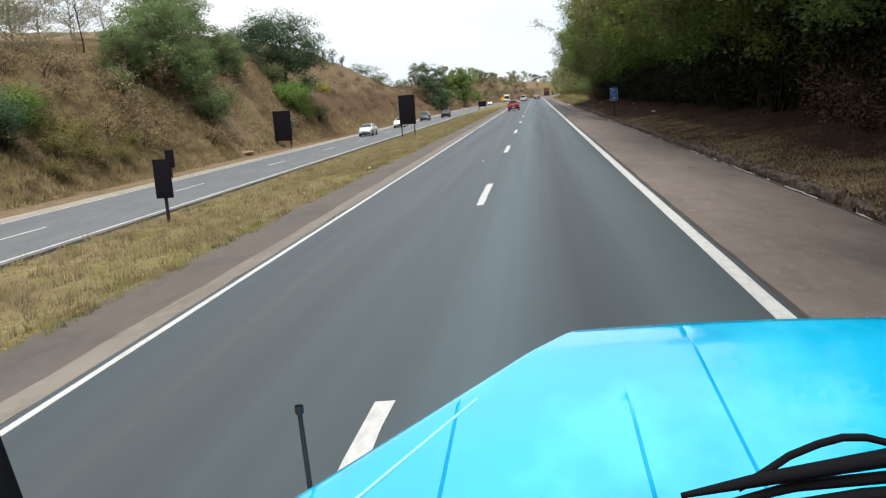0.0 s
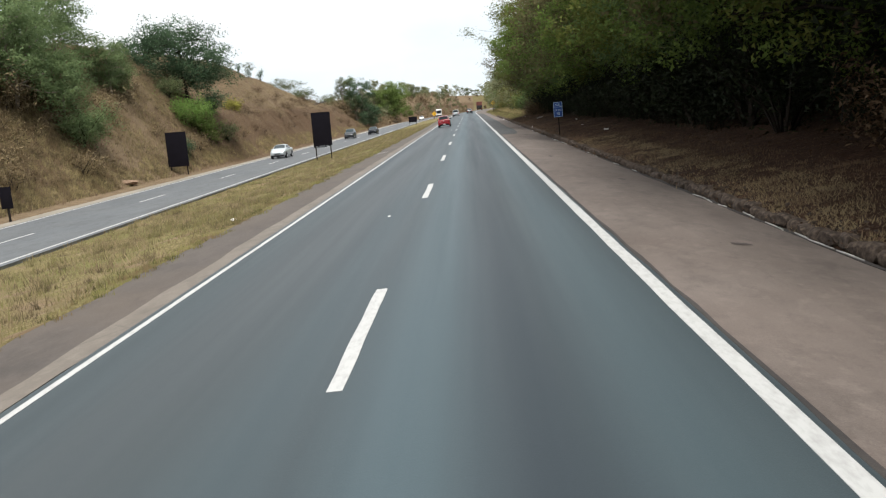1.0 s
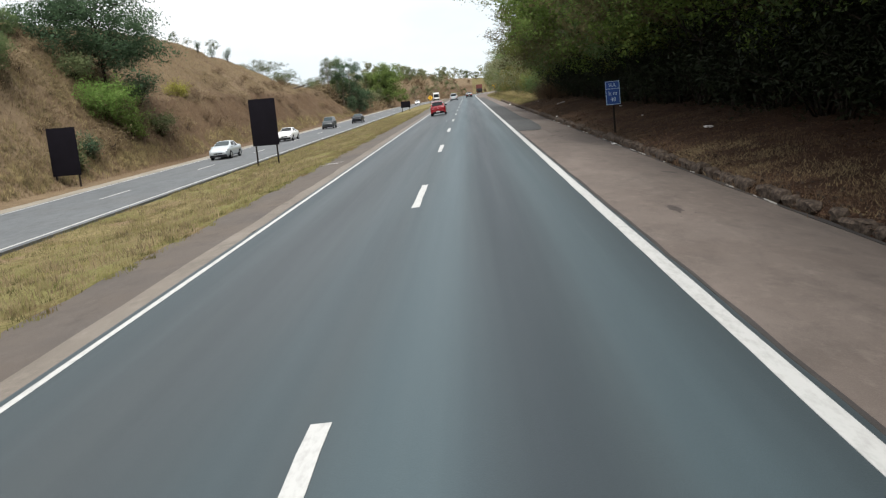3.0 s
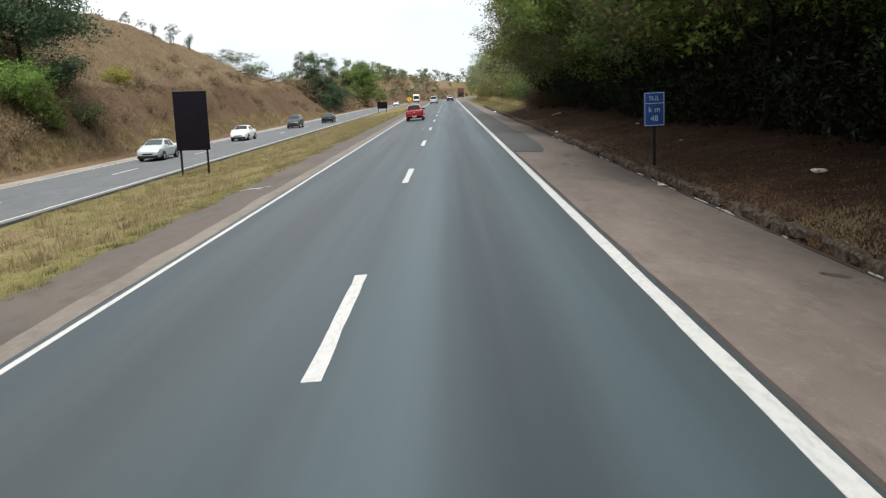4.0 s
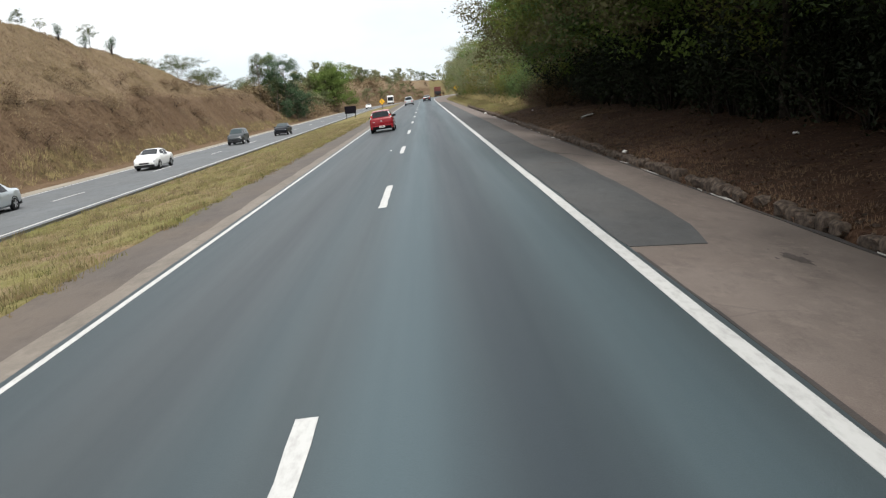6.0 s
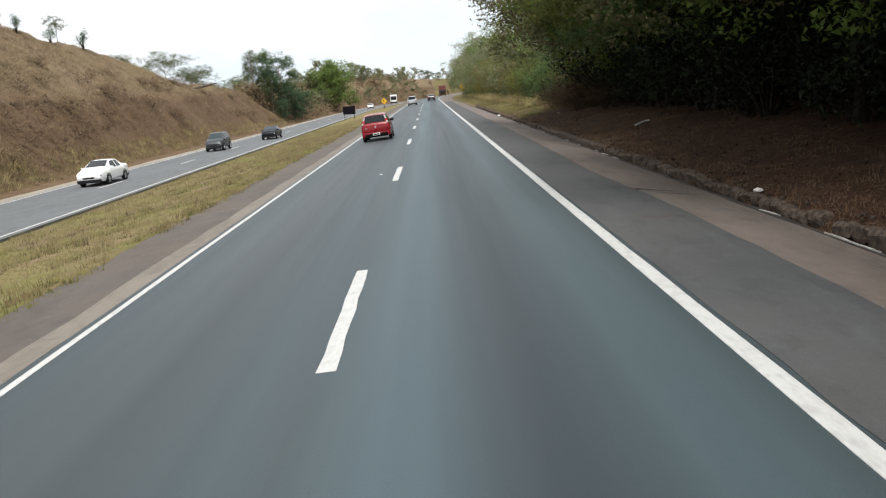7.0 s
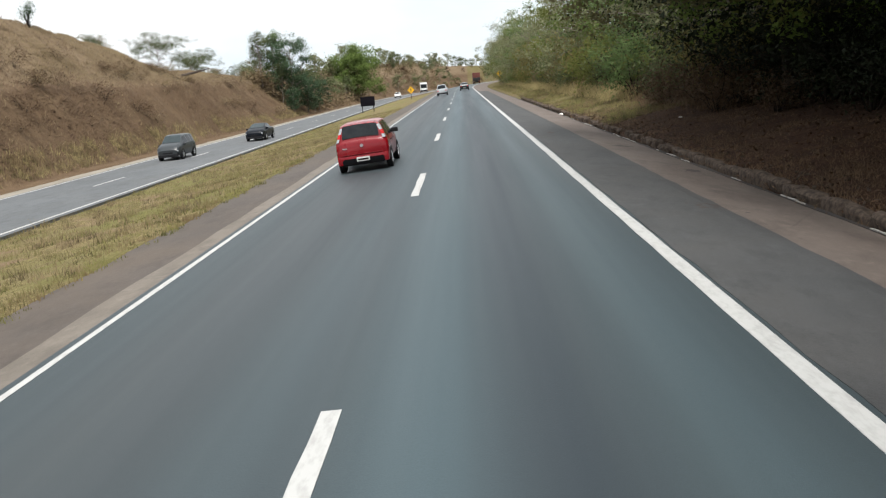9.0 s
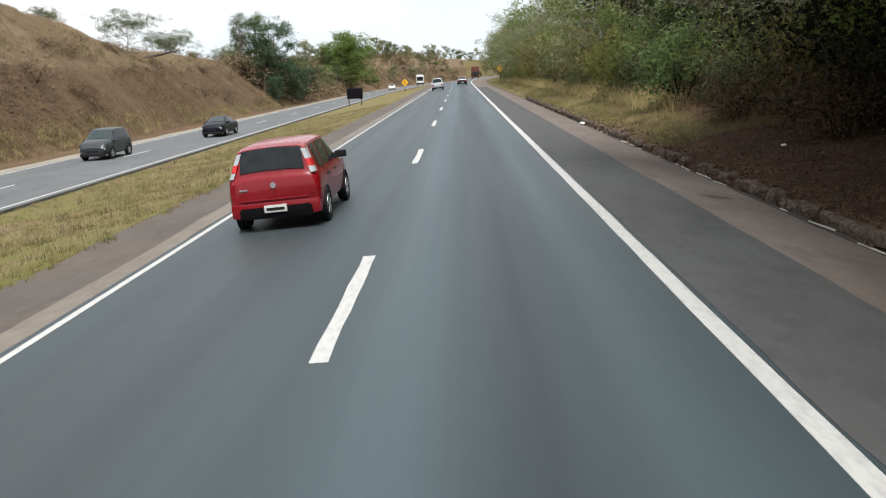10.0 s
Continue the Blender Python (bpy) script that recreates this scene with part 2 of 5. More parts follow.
LEAF_SLOPE = mat_leaf("leaf_slope_green", (0.080, 0.130, 0.058), (0.20, 0.27, 0.115), (0.29, 0.34, 0.16), 0.45)
LEAF_GOLD = mat_leaf("leaf_gold_green", (0.12, 0.105, 0.035), (0.235, 0.20, 0.075), (0.32, 0.26, 0.115), 0.4)
LEAF_CREAM = mat_leaf("leaf_dry_cream", (0.15, 0.13, 0.085), (0.30, 0.265, 0.17), (0.42, 0.36, 0.24), 0.4)
LEAF_YELLOW = mat_leaf("leaf_yellow_green", (0.16, 0.16, 0.03), (0.30, 0.28, 0.06), (0.38, 0.33, 0.10))
LEAF_BUSH = mat_leaf("leaf_grey_green", (0.055, 0.078, 0.035), (0.135, 0.16, 0.07), (0.22, 0.21, 0.11))
LEAF_DRY = mat_leaf("leaf_dry_straw", (0.115, 0.082, 0.044), (0.235, 0.178, 0.10), (0.34, 0.27, 0.16), 0.25)
LEAF_RUST = mat_leaf("leaf_dry_rust", (0.085, 0.053, 0.032), (0.128, 0.083, 0.049), (0.172, 0.118, 0.072), 0.25)
SLOPE_STRAW = mat_leaf("slope_straw", (0.125, 0.092, 0.053), (0.185, 0.138, 0.080), (0.245, 0.188, 0.115), 0.25)
# Pale green with the haze of distance put into the leaf colour.
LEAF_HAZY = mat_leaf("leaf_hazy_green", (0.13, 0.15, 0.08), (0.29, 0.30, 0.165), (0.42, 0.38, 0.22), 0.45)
GRASS_GREEN = mat_leaf("grass_half_dry", (0.072, 0.074, 0.021), (0.16, 0.145, 0.052), (0.26, 0.21, 0.105), 0.3, (0.12, 0.08, 0.045))
SLOPE_YELLOW = mat_leaf("slope_yellow", (0.12, 0.095, 0.045), (0.22, 0.175, 0.085), (0.31, 0.25, 0.135), 0.3, (0.13, 0.09, 0.05))
MEDIAN_STRAW = mat_leaf("median_straw", (0.10, 0.074, 0.037), (0.205, 0.156, 0.085), (0.31, 0.245, 0.145), 0.25, (0.10, 0.094, 0.03))
GRASS_REED = mat_leaf("grass_tall_yellow", (0.14, 0.115, 0.045), (0.29, 0.235, 0.11), (0.38, 0.30, 0.17), 0.3)
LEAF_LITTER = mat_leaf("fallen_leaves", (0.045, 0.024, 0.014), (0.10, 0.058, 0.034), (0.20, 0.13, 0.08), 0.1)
BARK = mat_bark("bark_brown", (0.012, 0.009, 0.007), (0.040, 0.031, 0.025))
BARK_PALE = mat_bark("bark_pale", (0.13, 0.11, 0.09), (0.30, 0.26, 0.22))
PANEL_BACK = mat_simple("dark_painted_panel_back", (0.008, 0.007, 0.010), 0.9, spec=0.08, vary=0.3, scale=1.5)
POST_DARK = mat_simple("dark_weathered_post", (0.02, 0.016, 0.014), 0.9, spec=0.15, vary=0.4)
SIGN_BLUE = mat_simple("blue_sign_sheeting", (0.006, 0.055, 0.25), 0.5, vary=0.15, scale=3)
SIGN_WHITE = mat_simple("white_sign_sheeting", (0.50, 0.64, 0.74), 0.5, vary=0.08)
SIGN_YELLOW = mat_simple("yellow_sign_sheeting", (0.75, 0.42, 0.02), 0.45, vary=0.1)
BLACK = mat_simple("black_paint", (0.015, 0.015, 0.016), 0.5, vary=0.2)
TYRE = mat_simple("tyre_rubber", (0.018, 0.018, 0.018), 0.9, spec=0.2)
RIM = mat_simple("silver_alloy", (0.55, 0.56, 0.58), 0.35, metal=0.8, vary=0.1)
PLASTIC = mat_simple("black_plastic", (0.014, 0.014, 0.016), 0.8, spec=0.2)
RUBBER = mat_simple("black_rubber", (0.005, 0.005, 0.006), 0.9, spec=0.08)
GLASS = mat_glass("tinted_car_glass", (0.012, 0.015, 0.018))
GLASS_PALE = mat_glass("windscreen_glass", (0.03, 0.042, 0.046))
LAMP_RED = mat_simple("red_lamp_lens", (0.5, 0.015, 0.015), 0.2, vary=0.1)
LAMP_CLEAR = mat_simple("clear_lamp_lens", (0.34, 0.36, 0.38), 0.15, vary=0.15)
PLATE = mat_simple("plate_grey", (0.6, 0.6, 0.58), 0.5, vary=0.05)
RED = mat_simple("red_car_paint", (0.20, 0.004, 0.009), 0.28, spec=0.3, coat=0.35, vary=0.06, scale=1.2)
SILVER = mat_simple("silver_car_paint", (0.48, 0.52, 0.54), 0.35, metal=0.4, coat=0.6, vary=0.06, scale=1.2)
WHITE = mat_simple("white_car_paint", (0.78, 0.78, 0.77), 0.3, coat=0.6, vary=0.04, scale=1.2)
NAVY = mat_simple("dark_blue_car_paint", (0.004, 0.006, 0.010), 0.35, spec=0.15, coat=0.05, vary=0.1, scale=1.2)
CARBLACK = mat_simple("black_car_paint", (0.012, 0.012, 0.013), 0.25, coat=0.8, vary=0.1, scale=1.2)
GREY = mat_simple("grey_car_paint", (0.035, 0.04, 0.044), 0.3, spec=0.25, coat=0.15, vary=0.08, scale=1.2)
def mat_truck_paint():
    k = Nodes("turquoise_truck_paint")
    dust = k.noise(2.2, 6)
    col = k.ramp(dust, [(0.3, (0.0, 0.28, 0.50)), (0.7, (0.0, 0.34, 0.57))])
    # Paler patches: faded clear coat, and clouds mirrored in the bonnet as colour.
    faded = k.ramp(k.noise(3.2, 7, (1.2, 0.7, 1), 0.5), [(0.48, 0.0), (0.66, 1.0)])
    col = k.mix(k.math("MULTIPLY", faded, 0.4), col, (0.06, 0.50, 0.70))
    specks = k.ramp(k.noise(60, 2), [(0.74, 0.0), (0.78, 1.0)])
    col = k.mix(k.math("MULTIPLY", specks, 0.35), col, (0.02, 0.05, 0.07))
    return k.done(col, k.ramp(dust, [(0.3, 0.09), (0.7, 0.2)]), spec=0.5, coat=0.5)


CYAN = mat_truck_paint()
# Pale cyan for the highlight that runs along the bonnet's edges.
EDGE_HIGHLIGHT = mat_simple("pale_highlight_paint", (0.22, 0.52, 0.66), 0.4, vary=0.15)
CARGO = mat_simple("dark_red_cargo_panel", (0.11, 0.028, 0.02), 0.7, vary=0.25)
LITTER = mat_simple("crumpled_white_plastic", (0.68, 0.66, 0.64), 0.6, vary=0.15)
SAND = mat_simple("pale_sand", (0.23, 0.158, 0.11), 0.95, spec=0.1, vary=0.3, scale=5)
TRUNK_LOG = mat_simple("dead_wood", (0.06, 0.045, 0.038), 0.9, vary=0.4)


# ---- building helpers ----
def bend(y):
    """How far the carriageways swing to the side past the straight."""
    return np.where(np.asarray(y) > 270, 0.00042 * (np.asarray(y) - 270) ** 2, 0.0)


def mesh_np(name, verts, faces, smooth=False):
    """A mesh from arrays: faces is (n, 3) or (n, 4)."""
    verts, faces = np.asarray(verts, np.float32), np.asarray(faces, np.int32)
    me = bpy.data.meshes.new(name)
    n, k = faces.shape
    me.vertices.add(len(verts))
    me.vertices.foreach_set("co", verts.ravel())
    me.loops.add(n * k)
    me.loops.foreach_set("vertex_index", faces.ravel())
    me.polygons.add(n)
    me.polygons.foreach_set("loop_start", np.arange(0, n * k, k, dtype=np.int32))
    me.polygons.foreach_set("use_smooth", np.full(n, smooth, dtype=bool))
    me.update(calc_edges=True)
    return me


def soft_mesh(name, verts, faces, normals):
    """Loose leaves or blades whose shading follows the rounded mass that they belong to: one normal a triangle."""
    v, f = np.asarray(verts), np.asarray(faces)
    n = normals / (np.linalg.norm(normals, axis=1)[:, None] + 1e-9)
    g = np.cross(v[f[:, 1]] - v[f[:, 0]], v[f[:, 2]] - v[f[:, 0]])
    f = np.where((np.sum(g * n, 1) < 0)[:, None], f[:, ::-1], f)
    me = mesh_np(name, v, f, True)
    at = np.zeros((len(v), 3), np.float32)
    at[f.ravel()] = np.repeat(n, 3, 0)
    me.attributes.new("custom_normal", "FLOAT_VECTOR", "POINT").data.foreach_set("vector", at.ravel())
    return me


def mesh_bm(name, bm, smooth=None):
    bmesh.ops.recalc_face_normals(bm, faces=bm.faces[:])
    me = bpy.data.meshes.new(name)
    bm.to_mesh(me)
    bm.free()
    if smooth:
        me.polygons.foreach_set("use_smooth", [True] * len(me.polygons))
        me.set_sharp_from_angle(angle=radians(smooth))
    return me


def part(name, mesh, material, parent=None, label="", at=None):
    ob = new(name, mesh)
    if not mesh.materials:
        mesh.materials.append(material)
    if parent:
        ob.parent = parent
    if at is not None:
        ob.matrix_basis = at
    if label:
        ob["label"] = label
    return ob


def empty(name, label, category, group="", at=None):
    ob = new(name)
    ob.empty_display_size = 0.2
    if at is not None:
        ob.matrix_basis = at
    return tagged(ob, label, category, group)


def box(bm, x0, x1, y0, y1, z0, z1, bevel=0.0, turn=None):
    m = Matrix.LocRotScale(((x0 + x1) / 2, (y0 + y1) / 2, (z0 + z1) / 2), None, (x1 - x0, y1 - y0, z1 - z0))
    made = bmesh.ops.create_cube(bm, size=1.0, matrix=(turn @ m) if turn else m)
    if bevel:
        vs = set(made["verts"])
        bmesh.ops.bevel(bm, geom=[e for e in bm.edges if e.verts[0] in vs and e.verts[1] in vs], offset=bevel, segments=2, affect="EDGES", profile=0.7)
    return bm


def box_mesh(name, x0, x1, y0, y1, z0, z1, bevel=0.0):
    return mesh_bm(name, box(bmesh.new(), x0, x1, y0, y1, z0, z1, bevel), 40 if bevel else None)


def tube_arrays(points, radii, sides=6, start=0):
    """Rings of a tapered tube along points: verts, quads."""
    p = np.asarray(points, float)
    r = np.asarray(radii, float)
    d = np.gradient(p, axis=0)
    d /= np.linalg.norm(d, axis=1)[:, None] + 1e-9
    ref = np.where(np.abs(d[:, 2:3]) > 0.9, np.array([[1.0, 0, 0]]), np.array([[0, 0, 1.0]]))
    a = np.cross(d, ref)
    a /= np.linalg.norm(a, axis=1)[:, None] + 1e-9
    b = np.cross(d, a)
    t = np.linspace(0, 2 * math.pi, sides, endpoint=False)
    v = p[:, None] + r[:, None, None] * (np.cos(t)[None, :, None] * a[:, None] + np.sin(t)[None, :, None] * b[:, None])
    n = len(p)
    i = np.arange(n - 1)[:, None] * sides + np.arange(sides)[None]
    j = np.arange(n - 1)[:, None] * sides + (np.arange(sides)[None] + 1) % sides
    f = np.stack([i, j, j + sides, i + sides], -1).reshape(-1, 4) + start
    return v.reshape(-1, 3), f


class Tubes:
    def __init__(self):
        self.v, self.f, self.n = [], [], 0

    def add(self, points, radii, sides=6, rooted=False):
        """One more tube; rooted: it grows out of the first ring of all."""
        v, f = tube_arrays(points, radii, sides, self.n)
        if rooted and self.n:
            f = np.where((f >= self.n) & (f < self.n + sides), f - self.n, f)
        self.v.append(v)
        self.f.append(f)
        self.n += len(v)

    def mesh(self, name):
        return mesh_np(name, np.concatenate(self.v), np.concatenate(self.f), True)


def lathe(name, profile, sides=24, axis="X"):
    """A solid of revolution: profile of (along, radius)."""
    bm = bmesh.new()
    rings = []
    for a, r in profile:
        ring = []
        for k in range(sides):
            t = 2 * math.pi * k / sides
            ring.append(bm.verts.new((a, r * math.cos(t), r * math.sin(t)) if axis == "X" else (r * math.cos(t), r * math.sin(t), a)))
        rings.append(ring)
    for p, q in zip(rings, rings[1:]):
        for k in range(sides):
            bm.faces.new((p[k], p[(k + 1) % sides], q[(k + 1) % sides], q[k]))
    bm.faces.new(rings[0])
    bm.faces.new(rings[-1])
    return mesh_bm(name, bm, 35)


# ---- the lie of the land ----
SECTION_U = (-24.6, -24.2, -22.3, -14.4, -13.9, -11.4, -6.2, -5.6, -3.45, 0.0, 3.65, 5.2, 7.2, 7.5, 9.8, 14.0, 20.0, 36.0, 70.0)
SECTION_Z = (-1.95, -1.95, -1.82, -1.64, -1.60, -1.45, -0.52, -0.42, -0.25, 0.0, 0.10, 0.05, -0.20, -0.02, 0.36, 0.9, 2.6, 9.0, 16.0)
RIDGE_Y = (-80, 30, 62, 100, 136, 152, 165, 175, 187, 195, 205, 235, 256, 285, 320, 380, 450, 900)
RIDGE_Z = (8.0, 8.0, 9.0, 12.2, 12.2, 11.9, 10.8, 10.3, 9.0, 7.8, 6.4, 6.2, 5.0, 3.6, 4.0, 7.0, 9.0, 9.0)


def road_z(u):
    return np.interp(u, SECTION_U, SECTION_Z)


def fold(x, y, scale, octaves=4):
    """Smooth value noise on arrays."""
    out, amp, total = np.zeros(np.broadcast(x, y).shape), 1.0, 0.0
    for o in range(octaves):
        f = 2.0 ** o / scale
        a, b = x * f + 17.3 * o, y * f - 9.1 * o
        i, j = np.floor(a), np.floor(b)
        s, t = a - i, b - j
        s, t = s * s * (3 - 2 * s), t * t * (3 - 2 * t)

        def h(p, q):
            v = np.sin(p * 127.1 + q * 311.7 + o * 53.0) * 43758.5453
            return v - np.floor(v)
        out += amp * ((h(i, j) * (1 - s) + h(i + 1, j) * s) * (1 - t) + (h(i, j + 1) * (1 - s) + h(i + 1, j + 1) * s) * t - 0.5)
        total += amp
        amp *= 0.5
    return out / total


def land_z(x, y):
    """Height of the ground at x, y."""
    x, y = np.asarray(x, float), np.asarray(y, float)
    u = x - bend(y)
    z = road_z(u)
    ridge = np.interp(y, RIDGE_Y, RIDGE_Z)
    run = -26.2 - u
    face = np.interp(run, (0, 0.5, 5.6, 8.8, 16.5, 45.0, 400.0), (0, 0.04, 0.56, 0.80, 1.0, 1.16, 1.3))
    hill = -1.95 + face * (ridge + 1.95)
    bench = np.minimum(4.2, 0.8 * ridge)
    rise = np.interp(run, (6.0, 13.8, 45.0, 400.0), (0.0, 1.0, 1.06, 1.4))
    cut = np.interp(run / (1 + 0.8 * np.clip((y - 190) / 40, 0, 1)), (0, 0.5, 4.4, 6.0), (0, 0.05, 0.94, 1.0)) * (bench + 1.95) - 1.95 + rise * (ridge - bench)
    share = np.clip((y - 100) / 22, 0, 1)
    hill = hill * (1 - share) + cut * share
    rough = np.clip(run / 4.0, 0, 1)
    hill = hill + rough * (1.6 * fold(x, y, 9.0) + 0.7 * fold(x + 40, y, 2.6, 3))
    z = np.where(run > 0, hill, z)
    off = np.clip((u - 7.6) / 3.0, 0, 1)
    z = z + off * (0.5 * fold(x, y + 90, 4.0) + np.clip((u - 16) / 20, 0, 1) * 2.5 * fold(x, y, 18.0))
    med = np.clip((u + 13.9) / 1.5, 0, 1) * np.clip((-5.7 - u) / 1.0, 0, 1)
    z = z + med * 0.30 * fold(x, y, 2.2)
    return z


def ground_sheet():
    """One sheet of ground out to the horizon, sunk a little under the paved strips."""
    us = np.unique(np.concatenate([np.array([-1500, -900, -500, -300, -200, -140, -100, -80, -66]), np.arange(-58, -26, 0.8), [-26.2, -25.6, -25, -24.3, -24.12, -24.0, -23.2, -14.2, -14.1],
                                   np.arange(-13.9, -5.9, 0.4), [-5.6, -5.5, -5.4, 7.0, 7.15, 7.4], np.arange(7.8, 16, 0.55), np.arange(16.5, 40, 1.6), [44, 50, 58, 70, 100, 160, 300, 600, 1000, 1500]]))
    ys = np.concatenate([[-1500, -700, -300, -150, -80, -50], np.arange(-30, 215, 0.8), np.arange(216, 420, 3.0), np.arange(424, 640, 9.0), [700, 900, 1300, 1900]])
    U, Y = np.meshgrid(us, ys)
    X = U + np.minimum(bend(Y), 200)
    Z = land_z(X, Y)
    paved = ((U > -24.15) & (U < -14.05)) | ((U > -5.55) & (U < 7.2))
    Z = np.where(paved, Z - 0.25, Z)
    far = np.clip((np.hypot(X, Y - 100) - 700) / 700, 0, 1)
    Z = Z * (1 - far) + far * 6.0
    nx = len(us)
    i = np.arange(len(ys) - 1)[:, None] * nx + np.arange(nx - 1)[None]
    f = np.stack([i, i + 1, i + nx + 1, i + nx], -1).reshape(-1, 4)
    me = mesh_np("ground", np.stack([X, Y, Z], -1).reshape(-1, 3), f, True)
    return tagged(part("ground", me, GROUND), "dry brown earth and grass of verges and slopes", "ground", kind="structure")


ground = ground_sheet()


def strip(name, u_stops, lift, material, label, category, y0=-60.0, y1=640.0, wave=0.0, thick=0.2, step=4.0, kind="structure", right=None):
    """A paved strip that follows the carriageway, with thickness; wave roughens its two edges, right gives its outer edge along y."""
    rnd = np.random.RandomState(len(name) + int(abs(u_stops[0] * 10)))
    ys = np.arange(y0, y1 + step / 2, step)
    us = np.array(u_stops, float)
    n, k = len(ys), len(us)
    U = np.repeat(us[None], n, 0)
    if right:
        U[:, -1] = np.interp(ys, *right)
        U[:, -2] = np.minimum(U[:, -2], U[:, -1] - 0.03)
    if wave:
        U[:, 0] += wave * (rnd.rand(n) - 0.5)
        U[:, -1] += wave * (rnd.rand(n) - 0.5)
    Y = np.repeat(ys[:, None], k, 1)
    X = U + bend(Y)
    Z = road_z(U) + lift
    top = np.stack([X, Y, Z], -1).reshape(-1, 3)
    low = top - np.array([0, 0, thick])
    i = np.arange(n - 1)[:, None] * k + np.arange(k - 1)[None]
    f = [np.stack([i, i + 1, i + k + 1, i + k], -1).reshape(-1, 4)]
    m = n * k
    for c, flip in ((0, 0), (k - 1, 1)):
        e = np.arange(n - 1) * k + c
        q = np.stack([e, e + k, e + k + m, e + m], -1)
        f.append(q[:, ::-1] if flip else q)
    for r, flip in ((0, 1), (n - 1, 0)):
        e = r * k + np.arange(k - 1)
        q = np.stack([e, e + 1, e + 1 + m, e + m], -1)
        f.append(q if not flip else q[:, ::-1])
    me = mesh_np(name, np.concatenate([top, low]), np.concatenate(f))
    return tagged(part(name, me, material), label, category, kind=kind)


strip("road", (-3.62, -3.45, -1.8, 0.0, 1.8, 3.65, 3.82), 0.0, ROAD, "grey asphalt carriageway with two lanes and dark oil tracks", "road")
strip("pavement_shoulder_left", (-5.55, -4.6, -3.82), -0.006, SHOULDER_LEFT, "dusty brown asphalt shoulder beside the median", "shoulder", wave=0.22, step=1.2, y1=300)
strip("pavement_dust_band", (-4.08, -3.85, -3.6), -0.002, DIRT, "pale dust band along the carriageway edge", "shoulder", wave=0.10, step=1.5, y1=300)
strip("pavement_shoulder_right", (3.81, 5.2, 6.4, 7.2), -0.006, SHOULDER, "worn reddish asphalt shoulder beside the kerb", "shoulder", step=2.0)
strip("pavement_seam", (3.81, 3.835, 3.87), 0.001, SEAM, "dark worn seam between carriageway and shoulder", "shoulder", wave=0.04, step=1.0, y1=73.4)
strip("pavement_patch", (3.80, 4.3, 4.8, 5.2, 5.4), 0.006, PATCH, "newer dark asphalt patch laid over the shoulder", "shoulder", y0=73.4, y1=230, wave=0.05, step=0.8, thick=0.012, right=((73.4, 74.4, 76, 80, 88, 94, 104, 120), (4.95, 5.12, 5.27, 5.46, 5.57, 5.27, 5.4, 5.48)))
strip("road_opposite", (-22.3, -20.2, -18.5, -16.7, -14.5), 0.0, OTHER_ROAD, "pale grey asphalt of the opposite carriageway", "road")
strip("pavement_edge_opposite", (-24.1, -23.4, -22.9, -22.28), -0.008, PALE_EDGE, "pale concrete edge strip at the foot of the slope", "shoulder", wave=0.3, step=2.5)
strip("road_marking_left", (-3.505, -3.395), 0.005, PAINT, "thin solid white edge line", "road marking", thick=0.006, step=2.0, wave=0.015)
strip("road_marking_right", (3.55, 3.745), 0.005, PAINT, "broad worn solid white edge line", "road marking", thick=0.006, step=1.0, wave=0.014)
strip("road_marking_opposite_near", (-14.97, -14.82), 0.005, PAINT, "solid white edge line of the opposite carriageway", "road marking", thick=0.006, step=2.5, wave=0.02)
strip("road_marking_opposite_far", (-22.1, -21.95), 0.005, PAINT, "faded white edge line of the opposite carriageway", "road marking", thick=0.006, step=2.5, wave=0.02)


def lane_dash(y, u0, u1, length, z_lift=0.005):
    bm = bmesh.new()
    rnd = random.Random(int(y * 7 + u0))
    ys = [y + length * k / 8 for k in range(9)]
    rows = []
    for q in ys:
        a, b = u0 + rnd.uniform(-0.012, 0.012), u1 + rnd.uniform(-0.012, 0.012)
        o = float(bend(q))
        rows.append([(a + o, q, float(road_z(a)) + z_lift), (b + o, q, float(road_z(b)) + z_lift)])
    top = [[bm.verts.new(v) for v in r] for r in rows]
    low = [[bm.verts.new((v[0], v[1], v[2] - 0.008)) for v in r] for r in rows]
    for i in range(8):
        bm.faces.new((top[i][0], top[i][1], top[i + 1][1], top[i + 1][0]))
        bm.faces.new((top[i][0], low[i][0], low[i + 1][0], top[i + 1][0]))
        bm.faces.new((top[i][1], low[i][1], low[i + 1][1], top[i + 1][1]))
    for i in (0, 8):
        bm.faces.new((top[i][0], top[i][1], low[i][1], low[i][0]))
    return part("lane_dash", mesh_bm("lane_dash", bm), PAINT)


for k in range(-2, 30):
    tagged(lane_dash(16.0 * k, -0.085, 0.085, 4.28), "white painted lane dash on the grey asphalt", "road marking", "lane dashes", "structure")
for k in range(0, 26):
    tagged(lane_dash(8.5 + 16.0 * k, -18.57, -18.43, 4.0), "thin white lane dash of the opposite carriageway", "road marking", "opposite lane dashes", "structure")


